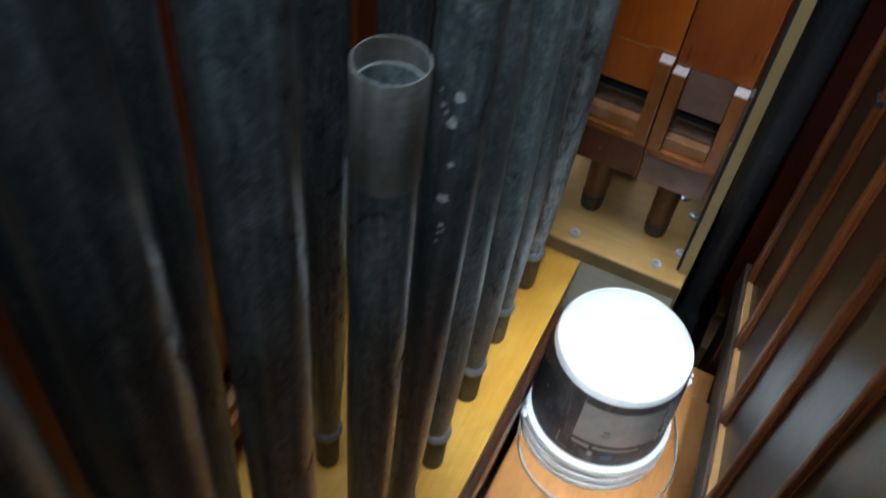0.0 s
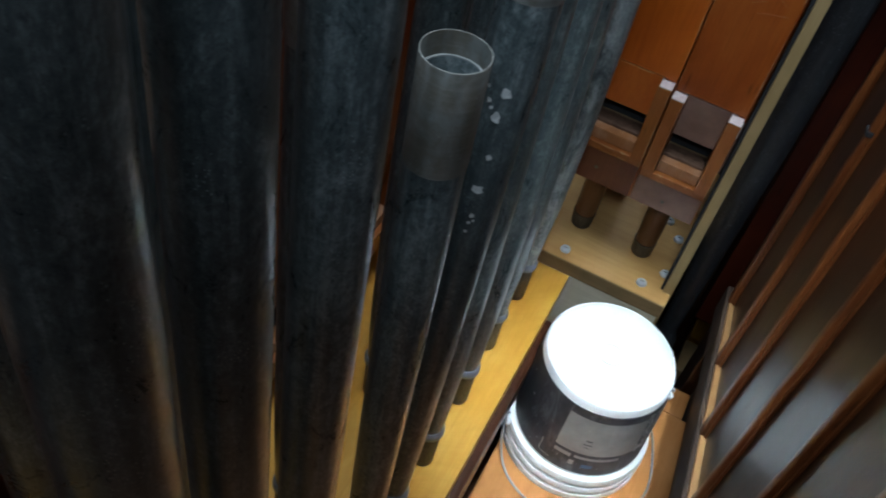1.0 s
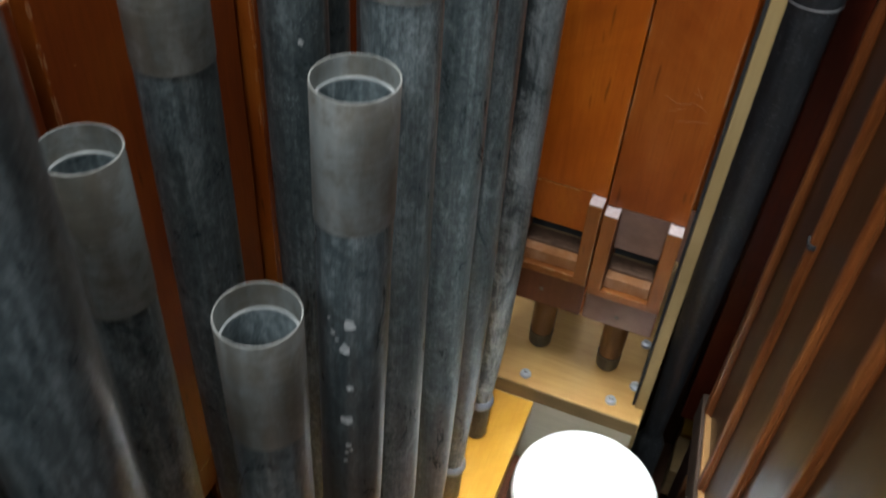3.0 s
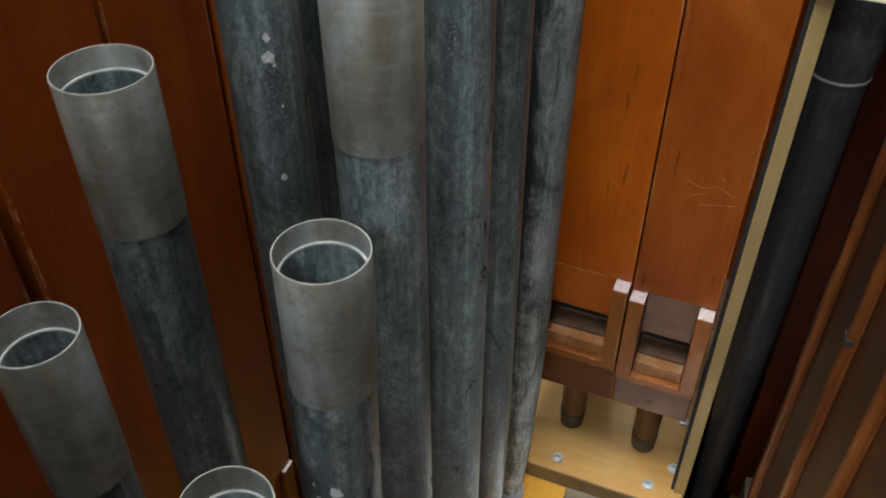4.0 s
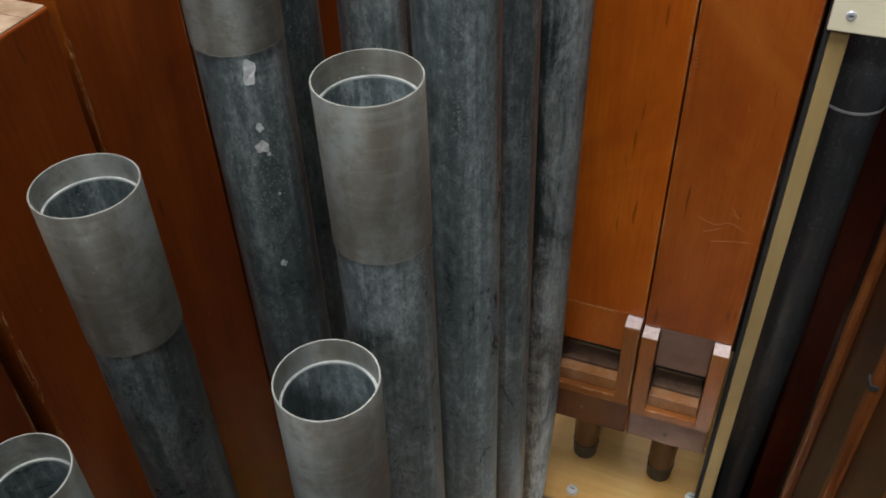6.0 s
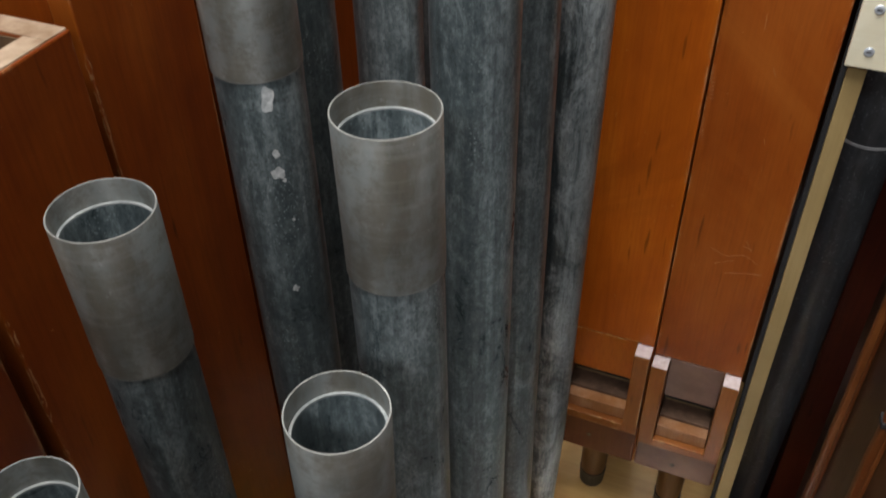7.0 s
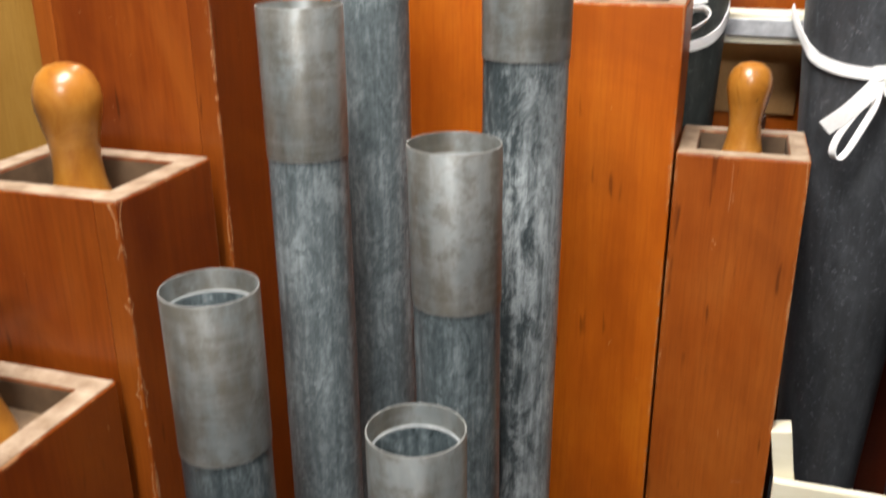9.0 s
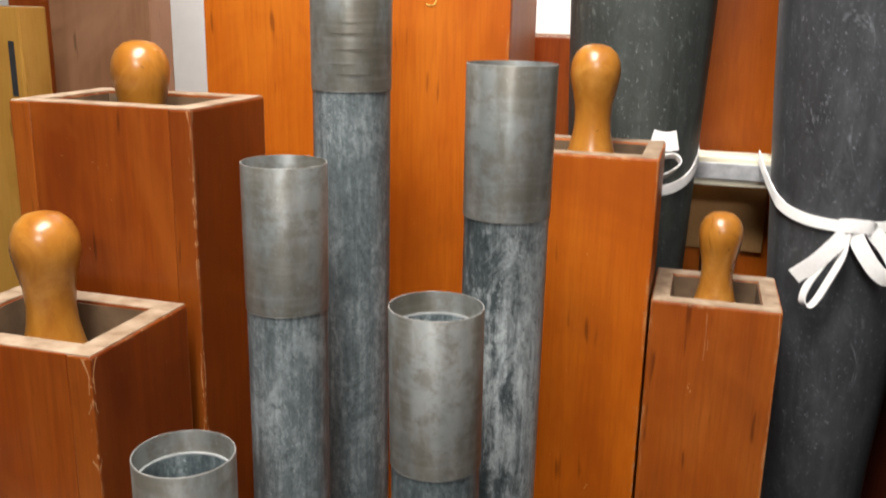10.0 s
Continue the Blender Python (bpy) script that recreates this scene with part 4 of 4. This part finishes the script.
B = reed_pipe(0.081, 1.25, ((0.10, 0.018), (0.6, 0.031), (1.02, 0.0345), (1.022, 0.0365), (1.37, 0.053), (1.75, 0.080), (2.15, 0.102)), "black painted conical metal reed pipe tied with white tape")
part("solder_band", lathe([(0.0345, 1.217), (0.0368, 1.218), (0.0368, 1.221), (0.0345, 1.222)], 48), METALBAR, B, "thin pale solder band", True)
part("boot", lathe([(0, 0.0), (0.026, 0.0), (0.028, 0.01), (0.028, 0.27), (0.022, 0.29), (0.017, 0.30)], 32), REED, B, "black boot", True)
A = reed_pipe(-0.132, 1.30, ((0.36, 0.02), (0.9, 0.04), (1.37, 0.058), (1.79, 0.073), (2.2, 0.088)), "thick black conical metal reed pipe tied with white tape", REED_GREEN)
part("boot", lathe([(0, 0.556), (0.026, 0.556), (0.028, 0.57), (0.026, 0.6)], 32), REED, A, "black boot", True)

rack = thing("pipe_rack_bar", (-0.02, 1.335, 1.646), "pale rack bar with a grey metal strip between the black pipes", "rack bar")
part("bar", box(-0.14, 0.13, 0.003, 0.05, -0.02, 0.012, 0.002), PALE, rack)
part("metal_strip", box(-0.14, 0.13, -0.002, 0.0025, -0.012, 0.006, 0.001), METALBAR, rack, "grey metal strip on the bar")
for xx in (-0.12, 0.11):
    part("post", box(xx - 0.015, xx + 0.015, 0.0505, 0.075, -1.846, 0.010, 0.002), DARKRED, rack)
back = thing("rack_block", (-0.02, 1.40, 1.555), "light tan wooden block under the rack bar", "wood block")
part("board", box(-0.055, 0.040, 0.012, 0.018, -0.02, 0.073, 0.002), SILLTAN, back)
part("support", box(-0.03, 0.01, 0.004, 0.019, -1.755, -0.021, 0.001), DARKRED, back)


def tapes():
    up = Vector((0, 0, 1))
    c, r = Vector((0.081, 1.25, 0)), 0.0725

    def on(ang, z, extra=0.0016):
        a = radians(ang)
        return Vector((c.x + (r + extra) * math.cos(a), c.y + (r + extra) * math.sin(a), z))

    t = thing("white_tie_tape", on(-90, 1.63), "white cotton tape tied in a bow round the black pipe", "tape", "white tapes")
    o = t.location

    def tape(name, pts, sides, width, lab=""):
        part(name, ribbon([p - o for p in pts], sides, width), TAPE, t, lab, True)

    front = [Vector((0.000, 1.333, 1.664)), Vector((0.003, 1.310, 1.655)), on(196, 1.643), on(214, 1.633), on(232, 1.628), on(250, 1.626), on(268, 1.626), on(290, 1.628), on(320, 1.634), on(350, 1.642), on(380, 1.655), on(410, 1.662)]
    tape("loop_round_pipe", front, [up] * len(front), 0.0105)
    y = c.y - r - 0.006
    place = lambda *pts: [Vector((px, y + dy, pz)) for px, dy, pz in pts]
    knot = place((0.0655, 0.003, 1.6265), (0.0705, -0.002, 1.6285), (0.080, -0.003, 1.6285), (0.090, -0.002, 1.6280), (0.0945, 0.003, 1.6250))
    tape("knot", knot, [Vector((0.1, 0, 1))] * 5, 0.0125)
    slant = Vector((0.77, 0.05, -0.63))
    tail = place((0.0735, 0.000, 1.6235), (0.062, -0.004, 1.609), (0.048, -0.006, 1.593), (0.0315, -0.004, 1.5775))
    tape("tail", tail, [slant] * 4, 0.0150, "loose tape tail")
    loop = place((0.0725, 0.001, 1.621), (0.0700, -0.003, 1.600), (0.0610, -0.006, 1.577), (0.0525, -0.007, 1.558), (0.0460, -0.008, 1.5515), (0.0405, -0.008, 1.5565), (0.0430, -0.007, 1.570), (0.0540, -0.002, 1.590), (0.0690, 0.001, 1.617))
    tape("bow_loop", loop, [Vector((0.55, -0.8, 0.1))] * len(loop), 0.0085)
    loop = place((0.0765, 0.000, 1.624), (0.086, -0.005, 1.607), (0.098, -0.008, 1.591), (0.110, -0.008, 1.583), (0.116, -0.006, 1.590), (0.108, -0.004, 1.607), (0.0935, 0.000, 1.624))
    tape("bow_loop", loop, [Vector((0.75, -0.2, 0.62))] * len(loop), 0.0140)

    c, r = Vector((-0.132, 1.30, 0)), 0.0675
    t = thing("white_tie_tape", on(-60, 1.640), "white cotton tape looped round the thick black pipe", "tape", "white tapes")
    o = t.location
    pts = [on(-95, 1.636), on(-75, 1.634), on(-55, 1.635), on(-38, 1.640), on(-20, 1.650), on(0, 1.667), on(30, 1.678), on(60, 1.682)]
    tape("loop_round_pipe", pts, [up] * len(pts), 0.0105)
    y = 1.228
    loop = place((-0.112, 0.008, 1.647), (-0.098, 0.000, 1.6505), (-0.086, -0.004, 1.658), (-0.0795, -0.005, 1.6665), (-0.084, -0.003, 1.6725), (-0.094, 0.000, 1.6715), (-0.108, 0.006, 1.665))
    tape("bow_loop", loop, [Vector((0.25, -0.8, 0.55))] * len(loop), 0.0090)
    tail = place((-0.112, 0.010, 1.688), (-0.102, 0.002, 1.6865), (-0.093, -0.002, 1.6865), (-0.0835, -0.003, 1.6885))
    tape("tail", tail, [Vector((0.25, 0, 1))] * 4, 0.0190, "folded tape end")


tapes()


# ---- post, board and shutters on the walkway's other side ----
def post_and_board():
    p = thing("rack_post", (0.0368, 1.095, -0.2), "bare tan wooden post with a black strip in the shaded gap beside it", "post")
    part("post", box(-0.0085, 0.0085, -0.012, 0.012, 0.0, 1.452, 0.001), TAN, p)
    bm = box(-0.0092, 0.0092, -0.011, 0.011, -0.0285, 0.0285, 0.001)
    bm.transform(Matrix.Translation((-0.0066, 0.0, 1.481)) @ Matrix.Rotation(radians(-9), 4, "Y"))
    part("post_head", bm, PALE, p, "pale pine block leaning on top of the post")
    # black strip that draws the shade in the gap beside the post
    part("felt", box(-0.0135, -0.0088, -0.008, 0.012, 0.0, 1.445, 0.0005), BLACK, p, "black strip filling the shaded gap")
    b = thing("brace_board", (0.105, 1.083, 1.222), "pale pine board screwed across the post", "board")
    part("board", box(-0.081, 0.16, -0.010, -0.0005, -0.039, 0.039, 0.0012), PALE, b)
    for x, z in ((-0.066, 0.018), (-0.064, -0.022)):
        bm = lathe([(0, 0.0012), (0.0034, 0.0014), (0.0045, 0.0004), (0.0045, 0.0)], 18)
        bm.transform(Matrix.Rotation(radians(90), 4, "X"))
        s = part("screw", bm, SCREW, b, smooth=True, at=(x, -0.0102, z))
        # black bar in place of the shaded recess
        part("cross_slot", box(-0.0022, 0.0022, -0.0017, -0.0012, -0.0006, 0.0006, 0), BLACK, s)


post_and_board()


def planed_strip(x0, x1, y0, y1, z0, z1, seed):
    """An upright strip with rounded corners and the slight waviness of old hand-planed wood."""
    rnd, bm = random.Random(seed), bmesh.new()
    n, b = 60, 0.003
    outline = [(x0 + b, y0), (x1 - b, y0), (x1 - 0.3 * b, y0 + 0.3 * b), (x1, y0 + b), (x1, y1 - b), (x1 - 0.3 * b, y1 - 0.3 * b), (x1 - b, y1), (x0 + b, y1), (x0 + 0.3 * b, y1 - 0.3 * b), (x0, y1 - b), (x0, y0 + b), (x0 + 0.3 * b, y0 + 0.3 * b)]
    rows = []
    for i in range(n + 1):
        dx, dy = rnd.gauss(0, 0.00045), rnd.gauss(0, 0.00045)
        rows.append([bm.verts.new((x + dx + rnd.gauss(0, 0.00025), y + dy + rnd.gauss(0, 0.00025), z0 + (z1 - z0) * i / n)) for x, y in outline])
    for a, c in zip(rows, rows[1:]):
        for i in range(12):
            bm.faces.new((a[i], a[(i + 1) % 12], c[(i + 1) % 12], c[i]))
    bm.faces.new(rows[0][::-1])
    bm.faces.new(rows[-1])
    return bm


def shutters():
    """Upright swell shutters, half open, on a bare wooden sill."""
    f = thing("shutter_frame", (0.207, 0.3, -0.2), "dark brown swell shutter frame with a bare wooden sill", "shutter frame")
    lean = math.radians(5.3)
    f.rotation_euler[2] = lean
    part("sill", box(-0.008, 0.20, -1.5, 0.82, 0.54, 0.605, 0.003), SILLBROWN, f, "greyed brown sill under the shutters")
    part("lower_panel", box(0.040, 0.070, -1.5, 0.82, 0.0, 0.558, 0.002), DULLBROWN, f)
    part("head", box(0.0, 0.20, -1.5, 0.82, 2.60, 2.68, 0.002), DARKRED, f)
    part("end_post", box(0.02, 0.20, 0.822, 0.90, 0.0, 2.68, 0.003), DARKRED, f)
    step = 0.141
    a = math.radians(1.5)
    for k in range(14):
        y = 0.782 - k * step
        part("sill_strip", box(-0.002, 0.021, y - step + 0.012, y - 0.004, 0.606, 0.612, 0.001), SILLTAN, f, "bare tan wooden strip between the shutters")
    first = thing("swell_shutter", (0, 0, 0), "dark varnished upright wooden swell shutter, half open", "shutter", "swell shutters")
    part("blade", box(0.002, 0.021, -0.150, -0.0107, 0.008, 1.985, 0.001), SHUTTER, first)
    part("edge_strip", planed_strip(-0.009, 0.018, -0.0105, 0.003, 0.006, 1.986, 8), SLAT_EDGE, first, "worn lighter front edge", True)
    # lighter strip added for the line of light between edge and blade
    part("bead", box(-0.0022, 0.0018, -0.0138, -0.0108, 0.008, 1.985, 0.0008), SLAT_EDGE, first, "thin strip drawing the lit line beside the edge")
    for k in range(14):
        y = 0.782 - k * step
        place = Matrix.Translation((0.207, 0.3, 0)) @ Matrix.Rotation(lean, 4, "Z") @ Matrix.Translation((0.004, y, 0.405)) @ Matrix.Rotation(a, 4, "Z")
        if k == 0:
            first.matrix_world = place
            continue
        blade = copy_thing(first, place)
        if k == 1:
            part("clip", box(-0.0105, 0.012, -0.012, 0.0045, 0.484, 0.492, 0.0015), BLACK, blade, "small dark metal clip round the edge")


shutters()


# ---- upturned paint bucket ----
def bucket():
    b = thing("paint_bucket", (-0.005, 0.893, WALK), "upturned white plastic paint bucket with a black label", "bucket")
    H, r1, r0 = 0.257, 0.109, 0.1175
    part("shell", lathe([(0.0, H - 0.002), (0.019, H - 0.002), (0.0195, H - 0.0008), (0.021, H - 0.0008), (0.0215, H - 0.002), (r1 - 0.010, H - 0.002), (r1 - 0.006, H + 0.001), (r1 - 0.002, H), (r1, H - 0.004), (r1 + 0.0008, H - 0.02),
                         (r0, 0.066), (r0 + 0.002, 0.060)], 96), PLASTIC, b, "white plastic bucket bottom and wall", True)
    part("label", lathe([(r1 + 0.0012, H - 0.017), (r1 + 0.0022, H - 0.0175), (r0 + 0.0008, 0.070), (r0 - 0.0004, 0.069)], 96), LABEL, b, "glossy black printed label", True)
    part("rim", lathe([(r0, 0.064), (r0 + 0.009, 0.063), (r0 + 0.010, 0.061), (r0 + 0.010, 0.047), (r0 + 0.004, 0.046), (r0 + 0.004, 0.040)], 96), PLASTIC, b, "white rim flange", True)
    part("lid", lathe([(r0 + 0.004, 0.041), (r0 + 0.0105, 0.040), (r0 + 0.0115, 0.037), (r0 + 0.0115, 0.026), (r0 + 0.008, 0.024), (r0 + 0.008, 0.018), (r0 + 0.012, 0.016), (r0 + 0.012, 0.002), (r0 + 0.010, 0.0), (0, 0.0)], 96), PLASTIC, b, "white snap-on lid at the floor", True)

    def patch(name, a0, a1, z0, z1, mat, lift, parent=b, lab=""):
        bm = bmesh.new()
        n = 14
        rows = []
        for z in (z0, z1):
            rr = r1 + 0.0022 + (r0 + 0.0008 - r1 - 0.0022) * (H - 0.0175 - z) / (H - 0.0875) + lift
            rows.append([bm.verts.new((rr * math.cos(radians(a0 + (a1 - a0) * i / n)), rr * math.sin(radians(a0 + (a1 - a0) * i / n)), z)) for i in range(n + 1)])
        for i in range(n):
            bm.faces.new((rows[0][i], rows[0][i + 1], rows[1][i + 1], rows[1][i]))
        return part(name, bm, mat, parent, lab, True)

    patch("label_panel", -100, -26, 0.128, H - 0.036, LABELGREY, 0.0005, lab="grey printed panel on the label")
    for a0, a1, z0, z1, m in ((-78, -73, 0.165, 0.168, LABEL), (-79, -72, 0.155, 0.157, LABEL), (-77, -73, 0.147, 0.149, LABEL), (-84, -80, 0.092, 0.105, LABELTEXT), (-73, -64, 0.090, 0.100, LABELBLUE),
                             (-111, -110, 0.085, 0.118, LABELTEXT), (-110, -100, 0.083, 0.0845, LABELTEXT)):
        patch("label_print", a0, a1, z0, z1, m, 0.0009)
    # the rubbed end of the label, with flakes torn off to the white plastic
    patch("rubbed_label_end", -30, 6, 0.122, H - 0.024, LABELWORN, 0.0007, lab="rubbed blue-black end of the label")
    rnd = random.Random(31)
    for a, z, size in ((3, 0.222, 0.006), (7, 0.205, 0.008), (2, 0.190, 0.004), (-6, 0.214, 0.003), (9, 0.176, 0.006), (-12, 0.226, 0.0028), (5, 0.150, 0.004), (-17, 0.203, 0.002), (-150, 0.205, 0.002), (-138, 0.170, 0.0024)):
        bm = bmesh.new()
        vs = []
        for i in range(11):
            q, k = 2 * math.pi * i / 11, rnd.uniform(0.5, 1.15)
            zz = z + 1.3 * k * size * math.sin(q)
            rr = r1 + 0.0032 + (r0 + 0.0008 - r1 - 0.0022) * (H - 0.0175 - zz) / (H - 0.0875)
            aa = radians(a) + k * size * math.cos(q) / rr
            vs.append(bm.verts.new((rr * math.cos(aa), rr * math.sin(aa), zz)))
        bm.faces.new(vs)
        bm.normal_update()
        part("torn_flake", bm, PLASTIC, b, "white plastic showing through the torn label")
    # the product's name as plain bars, one for each word
    for a0, a1, z0, z1 in ((-81.5, -44, 0.1135, 0.1205), (-99, -84.5, 0.1115, 0.1210)):
        patch("label_bar", a0, a1, z0, z1, LABELTEXT, 0.0009, lab="pale printed bar on the label")
    drip = bmesh.new()
    for a, z, r in ((2, H - 0.018, 0.0030), (-2, H - 0.024, 0.0042), (-7, H - 0.020, 0.0026), (0, H - 0.033, 0.0028), (5, H - 0.026, 0.0022)):
        k = bmesh.ops.create_icosphere(drip, subdivisions=2, radius=r)["verts"]
        for q in k:
            q.co = Vector((q.co.x, q.co.y, 1.5 * q.co.z)) * (1 + 0.25 * math.sin(900 * q.co.z + 500 * q.co.x)) + Vector(((r1 + 0.003) * math.cos(radians(a)), (r1 + 0.003) * math.sin(radians(a)), z))
    part("dried_drip", drip, PLASTIC, b, "dried white paint drip under the bottom edge", True)
    # ears and wire handle lying on the board
    for s, a in ((1, 211), (-1, 31)):
        q = Vector(((r0 + 0.012) * math.cos(radians(a)), (r0 + 0.012) * math.sin(radians(a)), 0.052))
        bm = lathe([(0, -0.006), (0.010, -0.006), (0.011, -0.003), (0.011, 0.004), (0.008, 0.006), (0, 0.006)], 20)
        bm.transform(Matrix.Translation(q) @ Matrix.Rotation(radians(a), 4, "Z") @ Matrix.Rotation(radians(90), 4, "Y"))
        part("handle_ear", bm, PLASTIC, b, smooth=True)
    pts = []
    for i in range(17):
        a = radians(211 + 180 * i / 16)
        k = math.sin(math.pi * i / 16)
        rr = r0 + 0.018 + 0.040 * k
        pts.append(Vector((rr * math.cos(a), rr * math.sin(a), 0.052 - 0.046 * min(1, 2.2 * k))))
    wire = part("wire_handle", tube(smooth_line(pts, 4), 0.0022, 10), WIRE, b, "thin wire bail", True)
    mid = (pts[7] + pts[9]) / 2
    d = (pts[9] - pts[7]).normalized()
    part("grip", tube([mid - d * 0.044 + Vector((0, 0, 0.002)), mid - d * 0.043 + Vector((0, 0, 0.002)), mid + d * 0.043 + Vector((0, 0, 0.002)), mid + d * 0.044 + Vector((0, 0, 0.002))], 0.0085, 18), PLASTIC, wire, "white plastic hand grip", True)


bucket()
